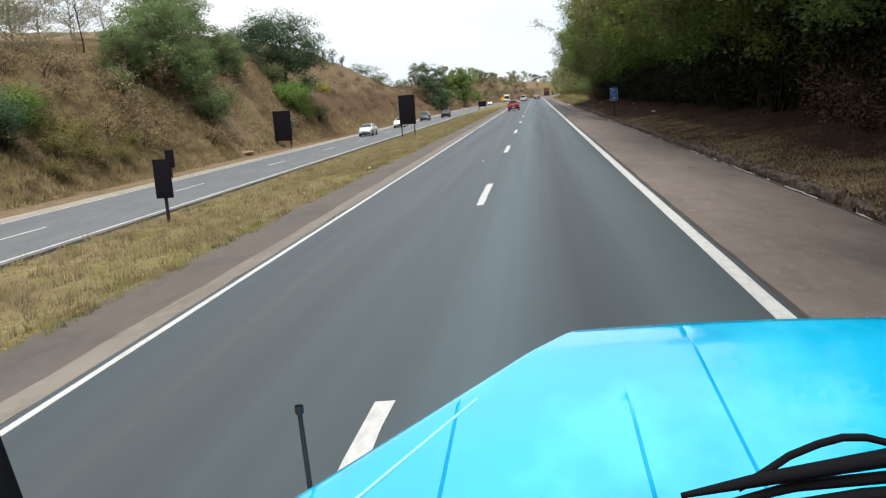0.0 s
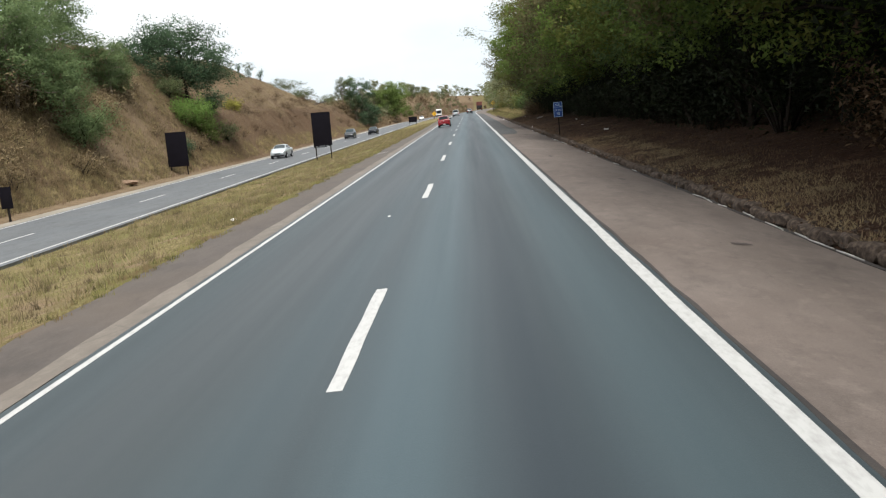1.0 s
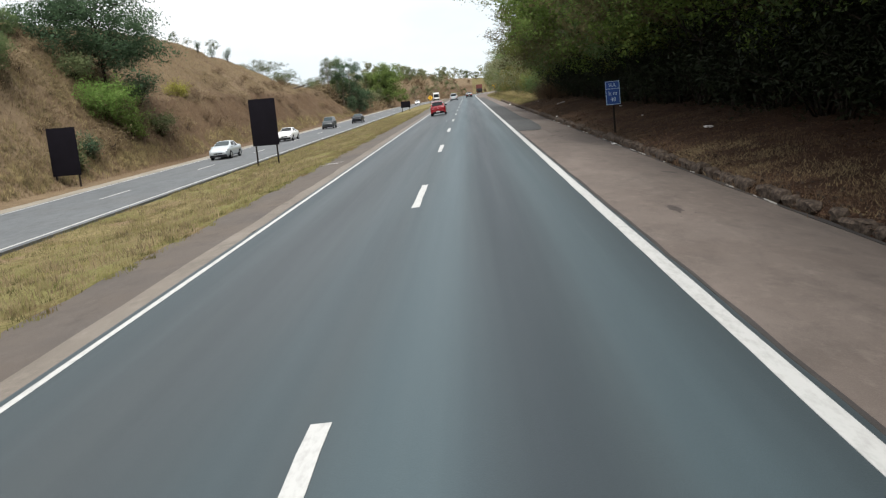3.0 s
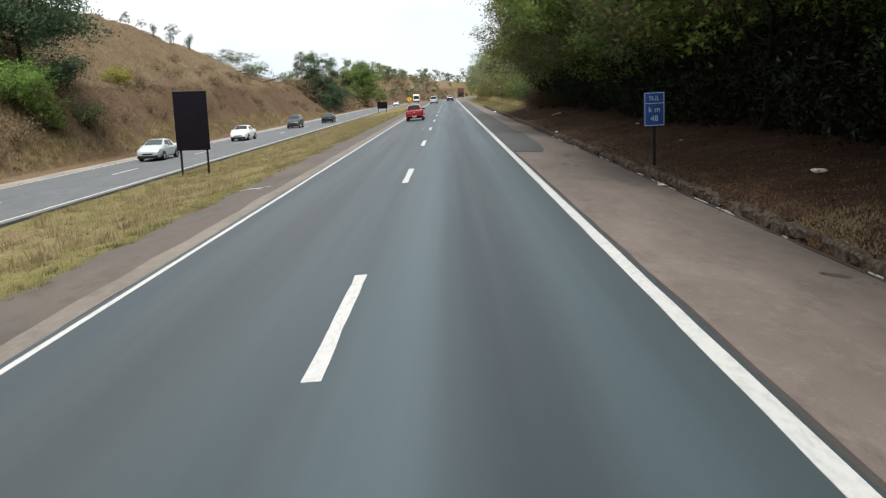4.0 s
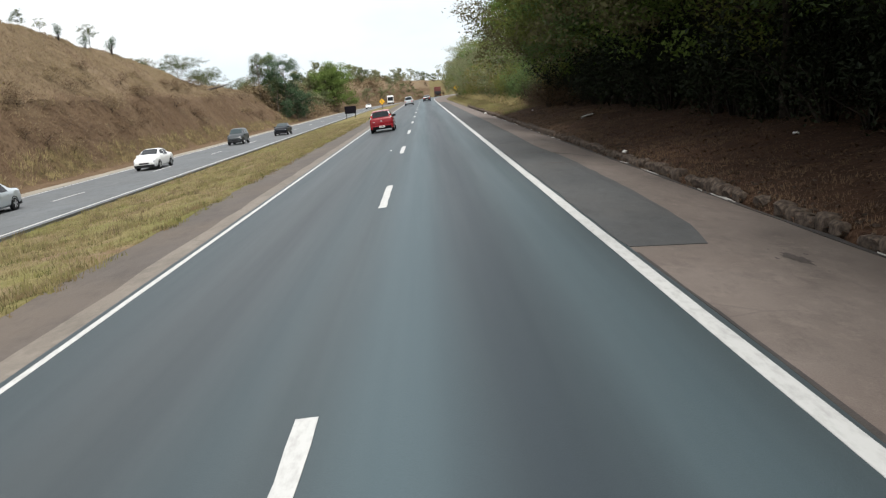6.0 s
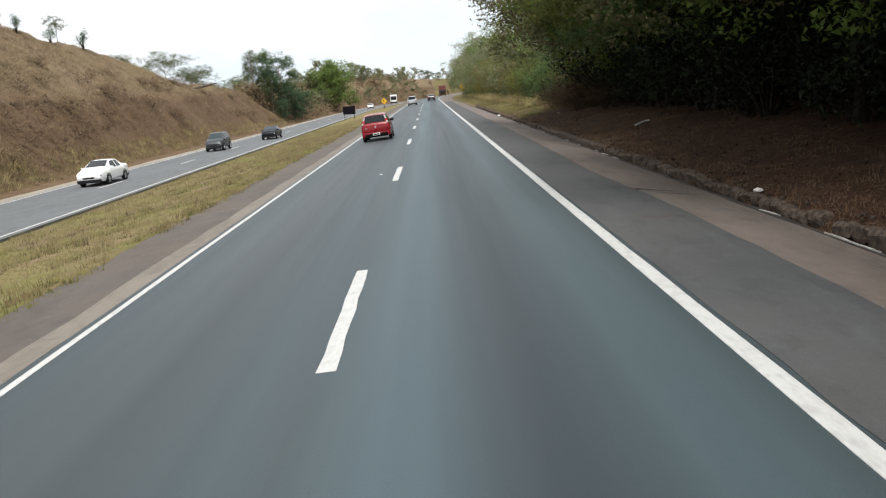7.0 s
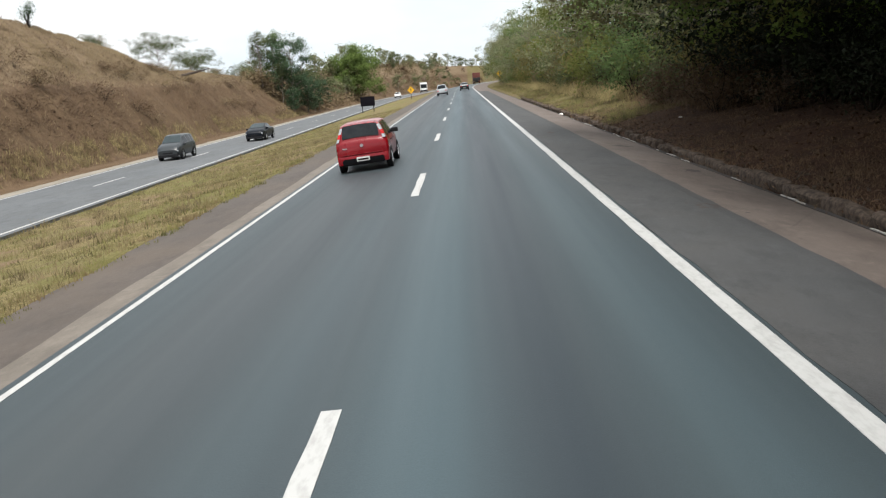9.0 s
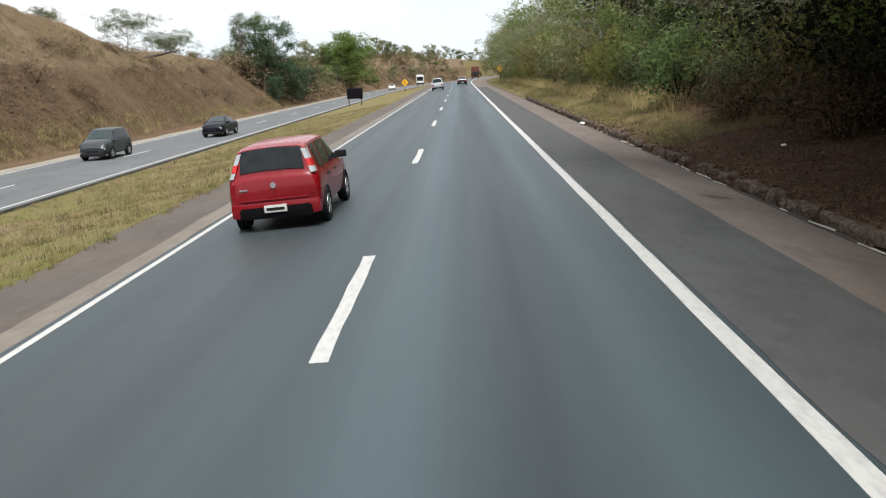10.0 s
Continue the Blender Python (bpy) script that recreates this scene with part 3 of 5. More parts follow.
# ---- plants ----
def leaf_arrays(centres, spread, per, leaf, rng, flat=0.4, drop=0.0, wide=0.34):
    """Pointed leaves scattered round the centres."""
    n = len(centres) * per
    c = np.repeat(centres, per, 0) + rng.normal(0, 1, (n, 3)) * spread
    if drop:
        c[:, 2] -= np.abs(rng.normal(0, drop, n))
    nor = rng.normal(0, 1, (n, 3))
    nor[:, 2] = np.abs(nor[:, 2]) + flat
    nor /= np.linalg.norm(nor, axis=1)[:, None]
    a = np.cross(nor, rng.normal(0, 1, (n, 3)))
    a /= np.linalg.norm(a, axis=1)[:, None] + 1e-9
    b = np.cross(nor, a)
    s = leaf * rng.uniform(0.6, 1.35, (n, 1))
    v = np.stack([c - a * s * 0.55, c + b * s * wide + nor * s * 0.05, c + a * s * 0.55 - b * s * 0.04], 1)
    return v.reshape(-1, 3), np.arange(n * 3).reshape(n, 3)


def make_tree(name, label, seed, h, r, low, leaves, leaf, leafmat, barkmat, group="", limbs=9, spread=0.42, thin=1.0, shell=0.55, squash=0.75, per=14, twigs=3, sides=8, wide=0.4, lit=0.0):
    """A tapered, crooked trunk with forked limbs, and a crown of leaf clumps round the limbs with gaps between; lit: the share of clumps that turn to the open side, -x."""
    rng = np.random.RandomState(seed)
    t = Tubes()
    k = 9
    zs = np.linspace(-0.4, h * 0.8, k)
    sway = np.cumsum(rng.normal(0, 0.045 * h / k * 2, (k, 2)), 0)
    sway -= sway[0]
    trunk = np.column_stack([sway, zs])
    rad = np.interp(zs, (-0.4, 0.4, h * 0.8), (0.030 * h * thin, 0.021 * h * thin, 0.005 * h * thin))
    t.add(trunk, rad, sides)
    blobs = [(trunk[-1] + np.array([0, 0, h * 0.08]), r * 0.45)]
    for i in range(limbs):
        f = low + (0.86 - low) * (i + rng.rand()) / limbs
        z0 = max(0.25, min(f - 0.12, 0.78)) * h
        root = np.array([np.interp(z0, zs, trunk[:, 0]), np.interp(z0, zs, trunk[:, 1]), z0])
        ang = i * 2.4 + rng.uniform(-0.5, 0.5)
        reach = r * rng.uniform(0.5, 0.86) * (1.0 - 0.55 * max(0, f - 0.55) / 0.45)
        tip = np.array([root[0] + reach * math.cos(ang), root[1] + reach * math.sin(ang), f * h + rng.uniform(0, 0.12) * h])
        s = np.linspace(0, 1, 6)[:, None]
        line = root * (1 - s) + tip * s
        line[:, 2] += 0.06 * h * np.sin(s[:, 0] * math.pi) * rng.uniform(-0.6, 1)
        line[1:-1] += rng.normal(0, 0.03 * r, (4, 3))
        t.add(line, np.linspace(0.009, 0.002, 6) * h * thin, 5 if sides > 6 else 3)
        size = r * rng.uniform(0.30, 0.50)
        blobs.append((tip, size))
        for q in range(twigs):
            at = line[2 + q]
            end = at + rng.normal(0, 1, 3) * np.array([1, 1, 0.5]) * r * 0.28 + np.array([0, 0, 0.03 * h])
            t.add(np.array([at, at * 0.5 + end * 0.5 + rng.normal(0, 0.06, 3), end]), np.array([0.004, 0.0025, 0.001]) * h * thin, 4)
            if q:
                blobs.append((end, size * rng.uniform(0.5, 0.8)))
    clumps = max(len(blobs), leaves // per)
    w = np.array([b[1] ** 2 * (1 + 1.6 * bool(lit) * (b[0][0] < 0.5)) for b in blobs])
    pick = rng.choice(len(blobs), clumps, p=w / w.sum())
    d = rng.normal(0, 1, (clumps, 3))
    d /= np.linalg.norm(d, axis=1)[:, None]
    if lit:
        d[:, 0] = np.where(rng.rand(clumps) < lit, -np.abs(d[:, 0]), d[:, 0])
    rr = np.array([b[1] for b in blobs])[pick] * (shell + (1 - shell) * rng.rand(clumps)) * rng.uniform(0.75, 1.2, clumps)
    c = np.array([b[0] for b in blobs])[pick] + d * rr[:, None] * np.array([1, 1, squash])
    c[:, 2] = np.maximum(c[:, 2], 0.15 + 0.1 * rng.rand(clumps))
    v, f = leaf_arrays(c, spread * np.array([1, 1, 0.6]), per, leaf, rng, wide=wide)
    out = np.repeat(d, per, 0) * 0.4 + (v[0::3] - np.repeat(c, per, 0)) / spread * 0.75 + rng.normal(0, 0.14, (len(f), 3)) + np.array([0, 0, 0.3])
    ob = empty(name, label, "tree", group)
    part("trunk", t.mesh("trunk"), barkmat, ob)
    part("crown", soft_mesh("crown", v, f, out), leafmat, ob)
    return ob


def make_bush(name, label, seed, h, r, leaves, leaf, leafmat, barkmat, group="", category="bush", stems=9):
    """Stems that fan out from the root, with leaf clumps along their upper parts."""
    rng = np.random.RandomState(seed)
    t = Tubes()
    tips = []
    for i in range(stems):
        a, out = i * 2.4 + rng.rand(), r * rng.uniform(0.25, 0.95)
        tip = np.array([out * math.cos(a), out * math.sin(a), h * rng.uniform(0.55, 1.0) * (1 - 0.25 * out / r)])
        s = np.linspace(0, 1, 5)[:, None]
        line = tip * s ** np.array([1.2, 1.2, 0.8])
        line[0] = (0.0, 0.0, -0.3)
        line[1:-1] += rng.normal(0, 0.05 * r, (3, 3))
        t.add(line, np.linspace(0.03, 0.006, 5) * max(0.6, h / 2), 3, True)
        tips += [line[2], line[3], line[4], line[4] * 0.8 + rng.normal(0, 0.2 * r, 3)]
    tips = np.array(tips)
    per = 12
    leaves = int(leaves * 1.0)
    c = tips[rng.randint(0, len(tips), leaves // per)] + rng.normal(0, 0.17 * r, (leaves // per, 3))
    c[:, 2] = np.maximum(c[:, 2], 0.08)
    v, f = leaf_arrays(c, leaf * 1.3, per, leaf, rng)
    out = v[0::3] / np.array([r, r, h]) * 0.6 + (v[0::3] - np.repeat(c, per, 0)) / leaf * 0.3 + rng.normal(0, 0.15, (len(f), 3)) + np.array([0, 0, 0.3])
    ob = empty(name, label, category, group)
    part("stem", t.mesh("stem"), barkmat, ob)
    part("foliage", soft_mesh("foliage", v, f, out), leafmat, ob)
    return ob


def stand(x, y, size=1.0, turn=0.0, sink=0.1, tall=1.0):
    """A pose on the ground at x, y."""
    return Matrix.LocRotScale((x, y, float(land_z(x, y)) - sink), Euler((0, 0, turn)), (size, size, size * tall))


class Planter:
    """Sets the first plant of each kind itself, and copies it after that."""

    def __init__(self, kinds):
        self.kinds, self.used = kinds, set()

    def put(self, i, m, label=""):
        ob = self.kinds[i % len(self.kinds)]
        if ob not in self.used:
            self.used.add(ob)
            ob.matrix_basis = m
        else:
            ob = copy_thing(ob, m)
        if label:
            ob["label"] = label
        return ob


rnd = random.Random(11)
G_WOOD, G_HILL, G_FAR = "trees of the roadside wood", "trees on the slope", "trees in the distance"
wood_front = Planter([make_tree("forest_tree", lab, 20 + s, 13.5, 7.0, 0.24, 36000, 0.17, m, BARK, G_WOOD, limbs=19, spread=0.40, thin=0.55, per=90, wide=0.55, lit=0.75)
                      for s, m, lab in ((0, LEAF_FOREST, "tall green forest tree with low overhanging branches"), (1, LEAF_MID, "tall dark green forest tree with low overhanging branches"), (2, LEAF_OLIVE, "tall olive green forest tree with low overhanging branches"), (3, LEAF_FOREST, "tall green forest tree with low overhanging branches"), (4, LEAF_WOODBROWN, "tall brownish green forest tree with low overhanging branches"))])
# Back rows mostly carry the wood's shade in their leaf colour.
wood_back = Planter([make_tree("forest_tree", "tree deep in the roadside wood", 40 + s, 14.0, 5.6, 0.06, 3600, 0.44, m, BARK, G_WOOD, limbs=13, spread=0.6, twigs=1, sides=5, wide=0.7)
                     for s, m in ((0, LEAF_SHADED), (1, LEAF_SHADED), (2, LEAF_FOREST))])
wood_mid = Planter([make_tree("forest_tree", "tree behind the front row of the wood with shade-dark leaf colour", 45 + s, 14.0, 5.6, 0.06, 8500, 0.22, LEAF_SHADED, BARK, G_WOOD, limbs=13, spread=0.5, per=40, twigs=1, sides=5, wide=0.6)
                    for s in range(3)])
# The hazy kinds have paler leaves in place of haze along the wood.
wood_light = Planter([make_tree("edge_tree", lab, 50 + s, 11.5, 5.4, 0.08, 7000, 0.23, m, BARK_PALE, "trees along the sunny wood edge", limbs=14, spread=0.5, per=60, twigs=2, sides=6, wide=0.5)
                      for s, m, lab in ((0, LEAF_LUSH, "mid-green tree at the sunny edge of the wood"), (1, LEAF_HAZY, "grey-green tree at the sunny edge of the wood"), (2, LEAF_OLIVE, "olive green tree at the sunny edge of the wood"), (3, LEAF_HAZY, "haze-pale grey-green tree at the edge of the wood"), (4, LEAF_SLOPE, "green tree at the sunny edge of the wood"))])
y = -14.0
i = 0
while y < 130:
    u = 13.4 + rnd.uniform(-0.8, 1.0)
    wood_front.put(i, stand(u, y, rnd.uniform(0.85, 1.12), rnd.uniform(-0.5, 0.5)))
    y += rnd.uniform(5.2, 6.6)
    i += 1
while y < 400:
    u = 15.6 + rnd.uniform(-1.2, 1.6) - 2.8 * min(1, max(0, (y - 165) / 60))
    wood_light.put(i, stand(u + float(bend(y)), y, rnd.uniform(0.8, 1.1), rnd.uniform(0, 6.28)))
    y += rnd.uniform(6.0, 8.5)
    i += 1
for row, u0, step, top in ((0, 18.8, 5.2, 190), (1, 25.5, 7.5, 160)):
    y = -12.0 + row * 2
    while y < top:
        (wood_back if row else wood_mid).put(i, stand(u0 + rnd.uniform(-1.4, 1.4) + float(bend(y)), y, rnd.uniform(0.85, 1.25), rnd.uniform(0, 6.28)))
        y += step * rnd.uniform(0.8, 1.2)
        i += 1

# Undergrowth leaves are coloured near black for the shade under the trees.
undergrowth = Planter([make_bush("undergrowth_bush", "leafy bush under the trees of the wood with shade-dark leaf colour", 60 + s, 3.0, 2.2, 2300, 0.14, m, BARK, "undergrowth of the wood")
                       for s, m in ((0, LEAF_SHADED), (1, LEAF_SHADED), (2, LEAF_SHADED))])
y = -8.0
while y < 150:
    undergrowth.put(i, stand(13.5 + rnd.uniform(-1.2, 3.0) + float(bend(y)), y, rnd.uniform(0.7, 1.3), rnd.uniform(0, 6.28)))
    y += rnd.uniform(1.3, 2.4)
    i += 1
# More near-black bushes, added to fill the gaps between trunks with shade.
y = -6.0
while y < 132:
    undergrowth.put(i, stand(15.6 + rnd.uniform(-0.8, 1.2) + float(bend(y)), y, rnd.uniform(1.3, 1.75), rnd.uniform(0, 6.28)), "tall leafy bush between the trunks of the wood with shade-dark leaf colour")
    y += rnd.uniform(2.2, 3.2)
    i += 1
# Bushes added where the wood is black shade; they hide the trunks.
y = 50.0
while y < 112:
    undergrowth.put(i, stand(12.9 + rnd.uniform(-0.5, 0.6), y, rnd.uniform(1.0, 1.3), rnd.uniform(0, 6.28)), "dense bush in the deep shade of the wood with shade-dark leaf colour")
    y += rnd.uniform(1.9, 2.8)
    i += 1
dry_edge = Planter([make_bush("dry_shrub", "dry rust-brown shrub on the shaded verge", 70 + s, 1.6, 1.5, 3000, 0.09, LEAF_RUST, BARK, "dry shrubs of the verge", "shrub") for s in range(2)])
for x0, y0, s in ((11.7, 17, 1.2), (12.2, 21, 1.5), (11.4, 25, 1.0), (12.6, 30, 1.3), (11.6, 122, 0.8), (10.9, 126, 0.75), (12.0, 127.2, 1.1), (11.2, 129.5, 0.9), (12.2, 131.5, 1.2), (10.8, 133.4, 0.8), (11.7, 135.4, 1.1), (12.9, 138.5, 1.1), (12.6, 146, 0.9)):
    dry_edge.put(i, stand(x0, y0, s, rnd.uniform(0, 6.28)))
    i += 1
young = Planter([make_bush("roadside_bush", "leafy green bush at the sunny edge of the wood", 80 + s, 3.4, 2.2, 3400, 0.18, m, BARK, "bushes at the wood's edge") for s, m in ((0, LEAF_BUSH), (1, LEAF_OLIVE), (2, LEAF_MID), (3, LEAF_DRY), (4, LEAF_GOLD))])
y = 131.0
while y < 300:
    young.put(i, stand(12.2 + rnd.uniform(-1.2, 1.6) + float(bend(y)), y, rnd.uniform(0.7, 1.35), rnd.uniform(0, 6.28), tall=rnd.uniform(0.9, 1.4)))
    y += rnd.uniform(2.6, 5.0)
    i += 1

# the slope across the road
oak = make_tree("broad_tree", "broad dark green tree on the dry slope", 101, 9.2, 6.6, 0.2, 36000, 0.22, LEAF_DARK, BARK, G_HILL, limbs=18, squash=0.7, spread=0.5, per=70, wide=0.5)
oak.matrix_basis = stand(-31.4, 104.5, 1.0, 0.4, 0.3)
grey = Planter([make_tree("slope_tree", "grey-green bushy tree on the dry slope", 110 + s, 8.5, 4.4, 0.10, 20000, 0.20, LEAF_SLOPE, BARK_PALE, G_HILL, limbs=14, spread=0.45, per=80, wide=0.5) for s in range(2)])
for x0, y0, s in ((-32.2, 69.5, 0.95), (-32.6, 87.0, 0.55), (-31.4, 74.8, 0.62), (-33.2, 90.0, 0.6), (-34.2, 75.0, 0.95), (-35.5, 97.0, 0.5), (-36.0, 84.0, 0.95), (-38.0, 111.0, 0.45), (-33.4, 66.0, 0.6)):
    grey.put(i, stand(x0, y0, s, rnd.uniform(0, 6.28), 0.2))
    i += 1
straw_trees = Planter([make_tree("straw_tree", "sparse tree with pale straw-coloured leaves on the dry crest", 210 + s, 7.5, 3.0, 0.25, 3800, 0.16, LEAF_CREAM if s else LEAF_HAZY, BARK_PALE, "straw-coloured trees on the crest", limbs=12, spread=0.34, thin=0.7, per=40, wide=0.5) for s in range(2)])
for k, (x0, y0, s) in enumerate(((-39.5, 58.0, 0.9), (-41.0, 62.5, 1.0), (-38.2, 54.0, 0.8), (-41.5, 67.0, 0.8), (-37.0, 50.0, 0.8), (-35.8, 46.5, 0.7), (-34.6, 42.0, 0.7), (-36.5, 57.0, 0.6), (-40.5, 71.0, 0.6), (-43.0, 75.0, 0.8), (-44.0, 63.0, 1.0), (-43.0, 58.0, 1.0), (-41.0, 52.0, 0.9), (-39.0, 47.0, 0.9), (-46.0, 70.0, 1.0), (-42.0, 79.0, 0.7), (-38.0, 62.0, 0.5))):
    straw_trees.put(k, stand(x0, y0, s, rnd.uniform(0, 6.28), 0.15))
bare = make_tree("bare_tree", "leafless grey tree with forked twigs on the crest", 231, 8.0, 2.6, 0.35, 60, 0.12, LEAF_CREAM, BARK, "", limbs=11, spread=0.3, thin=0.5, twigs=3, per=6)
bare.matrix_basis = stand(-38.6, 69.0, 0.9, 1.0, 0.1)
gold = Planter([make_bush("gold_bush", "yellow-green leafy bush low on the dry slope", 240 + s, 2.0, 1.7, 4200, 0.13, LEAF_GOLD, BARK, "yellow-green bushes of the slope") for s in range(2)])
for k, (x0, y0, s) in enumerate(((-28.4, 45.6, 1.0), (-27.8, 48.6, 0.9), (-28.9, 49.5, 1.1), (-27.5, 52.2, 0.8), (-29.4, 46.6, 0.9), (-28.3, 55.0, 0.7), (-27.4, 44.0, 0.7))):
    gold.put(k, stand(x0, y0, s, rnd.uniform(0, 6.28), 0.15))
for nm, lab, sd, hh, rr, lv, mt, x0, y0 in (("bright_bush", "bright green leafy bush on the brown slope", 121, 2.9, 3.5, 6400, LEAF_BRIGHT, -29.5, 99.5), ("grey_bush", "round grey-green bush on the brown slope", 122, 3.4, 2.4, 4200, LEAF_SLOPE, -29.3, 73.0),
                                            ("dark_bush", "dark green bush at the foot of the slope", 123, 4.2, 2.2, 3000, LEAF_DARK, -29.2, 42.0), ("yellow_bush", "small yellow-green bush alone on the slope", 124, 1.7, 1.5, 1500, LEAF_YELLOW, -31.6, 123.4),
                                            ("foot_bush", "low green bush at the foot of the slope", 125, 1.6, 1.0, 1100, LEAF_BUSH, -27.2, 88.0), ("foot_bush", "sparse green bush at the foot of the slope", 126, 2.0, 1.1, 900, LEAF_DARK, -27.6, 91.5), ("slope_bush", "grey-green bush high on the slope", 127, 2.4, 1.7, 1800, LEAF_BUSH, -32.0, 62.0),
                                            ("slope_bush", "leafy green bush half way up the slope", 128, 2.4, 1.9, 2200, LEAF_BUSH, -31.5, 99.0), ("foot_bush", "green bush below the broad tree", 221, 2.6, 1.9, 1800, LEAF_FOREST, -28.3, 101.5), ("foot_bush", "dull green bush near the foot of the slope", 222, 2.2, 1.6, 1300, LEAF_BUSH, -28.0, 107.5), ("slope_bush", "dark green bush below the broad tree", 223, 3.0, 2.2, 2400, LEAF_DARK, -30.2, 109.0), ("slope_bush", "dull green bush on the slope", 129, 2.8, 2.1, 2200, LEAF_FOREST, -30.4, 46.0)):
    b = make_bush(nm, lab, sd, hh, rr, int(lv * 1.7), 0.19, mt, BARK)
    b.matrix_basis = stand(x0, y0, 1.0, 0.7, 0.15)
pale = Planter([make_tree("sparse_tree", "sparse half-bare tree on the ridge", 130 + s, 6.0, 2.6, 0.4, 2200 + 700 * s, 0.17, LEAF_BUSH if s else LEAF_OLIVE, BARK, "sparse trees on the ridge", limbs=10, spread=0.24, thin=0.7, per=40, wide=0.5) for s in range(3)])
for x0, y0, s in ((-40.5, 169, 0.5), (-41.0, 152, 0.35), (-40.0, 154.5, 0.3), (-43.0, 195, 0.95), (-42.0, 193, 0.5), (-42.0, 201.5, 0.6), (-44.0, 235.5, 0.9), (-44.5, 248, 0.8), (-42.5, 243, 0.7), (-41.0, 255, 0.6), (-39.0, 262, 0.9), (-36.5, 258, 0.8), (-45.0, 262, 1.0), (-33.0, 263, 1.0), (-48.0, 241, 0.9)):
    pale.put(i, stand(x0, y0, s, rnd.uniform(0, 6.28), 0.15))
    i += 1
for x0, y0, s in ((-39.6, 157.8, 0.8), (-39.8, 174.1, 1.1), (-40.0, 166.0, 0.75)):
    b = make_bush("crest_shrub", "small dark shrub standing on the grassy crest", 250 + int(y0), 2.6, 0.8 + 0.5 * (y0 == 166.0), 1100, 0.14, LEAF_DARK, BARK)
    b.matrix_basis = stand(x0, y0, s, 0.5, 0.1)
umbrella = Planter([make_tree("umbrella_tree", "flat-topped sparse tree with pale dusty leaves on the ridge", 260 + s, 7.4, 5.4, 0.45, 9000, 0.17, LEAF_CREAM if s else LEAF_BUSH, BARK_PALE, "flat-topped trees on the ridge", limbs=15, spread=0.30, thin=0.6, squash=0.45, per=34, twigs=3, wide=0.5) for s in range(2)])
for k, (x0, y0, s) in enumerate(((-47.0, 226.0, 0.95), (-44.5, 197.0, 0.5), (-45.0, 240.0, 0.8), (-46.0, 251.0, 0.7), (-44.0, 233.0, 0.62), (-43.0, 246.0, 0.66), (-41.0, 262.0, 0.7), (-49.0, 236.0, 0.8))):
    umbrella.put(k, stand(x0, y0, s, rnd.uniform(0, 6.28), 0.7))
for x0, y0, s in ((-39.0, 250.0, 1.0), (-36.5, 245.0, 0.8), (-41.5, 258.0, 1.2), (-35.0, 252.0, 1.0)):
    b = make_bush("ridge_bush", "low dusty green bush on the ridge", 270 + int(y0), 2.6, 2.4, 2400, 0.18, LEAF_BUSH, BARK)
    b.matrix_basis = stand(x0, y0, s, 0.5, 0.1)
tallset = Planter([make_tree("slender_tree", lab, 140 + s, 14.5, r0, low, n, 0.26, m, BARK_PALE, "slender trees by the opposite road", limbs=15, thin=0.8, spread=0.5, per=60, wide=0.55)
                   for s, lab, r0, low, n, m in ((0, "tall dark green tree leaning out beside the opposite road", 4.0, 0.10, 12000, LEAF_DARK), (1, "slender tree with bare pale trunk by the opposite road", 2.6, 0.42, 4200, LEAF_BUSH), (2, "slender dark tree with a thin crown by the opposite road", 2.8, 0.34, 5200, LEAF_MID))])
for k, x0, y0, s in ((0, -28.2, 238, 0.92), (1, -33.4, 238, 0.66), (2, -31.8, 241, 0.80), (1, -35.2, 242, 0.62), (2, -30.4, 246, 0.72), (0, -26.9, 244, 0.55), (1, -26.6, 254, 0.62), (2, -33.0, 250, 0.6), (1, -29.6, 236, 0.72), (0, -27.2, 233, 0.36), (0, -26.7, 250, 0.48), (0, -27.0, 261, 0.5)):
    tallset.put(k, stand(x0, y0, s, rnd.uniform(0, 6.28), 0.2))
lush = make_tree("lush_tree", "round bright green tree beside the opposite road", 151, 13.0, 7.4, 0.06, 24000, 0.36, LEAF_LUSH, BARK, "", limbs=19, spread=0.7, per=60, wide=0.55)
lush.matrix_basis = stand(-28.0, 318, 1.0, 0.3, 0.2)
# Haze on the far trees comes only from their pale leaf colours.
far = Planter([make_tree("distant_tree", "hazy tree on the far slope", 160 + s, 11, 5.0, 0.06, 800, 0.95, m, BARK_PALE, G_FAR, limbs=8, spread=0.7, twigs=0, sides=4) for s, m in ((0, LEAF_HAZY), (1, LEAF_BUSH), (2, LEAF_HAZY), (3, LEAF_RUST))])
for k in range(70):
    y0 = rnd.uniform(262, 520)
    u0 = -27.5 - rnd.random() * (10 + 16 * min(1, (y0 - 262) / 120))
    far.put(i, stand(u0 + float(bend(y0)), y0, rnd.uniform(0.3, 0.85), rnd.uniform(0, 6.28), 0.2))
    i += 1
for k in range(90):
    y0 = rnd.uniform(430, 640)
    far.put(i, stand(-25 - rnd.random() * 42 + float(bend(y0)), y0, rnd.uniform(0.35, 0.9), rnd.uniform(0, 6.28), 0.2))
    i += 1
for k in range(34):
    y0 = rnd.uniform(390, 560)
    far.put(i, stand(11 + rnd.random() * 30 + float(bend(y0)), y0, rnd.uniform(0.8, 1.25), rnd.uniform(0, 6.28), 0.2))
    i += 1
snag = Tubes()
snag.add(np.array([(-34.6, 199.0, 3.4), (-34.2, 199.4, 3.8), (-32.8, 200.2, 4.1), (-31.2, 201.2, 4.5)]) + np.array([0, 0, float(land_z(-34.6, 199.0)) - 3.6]), (0.22, 0.2, 0.15, 0.06), 7)
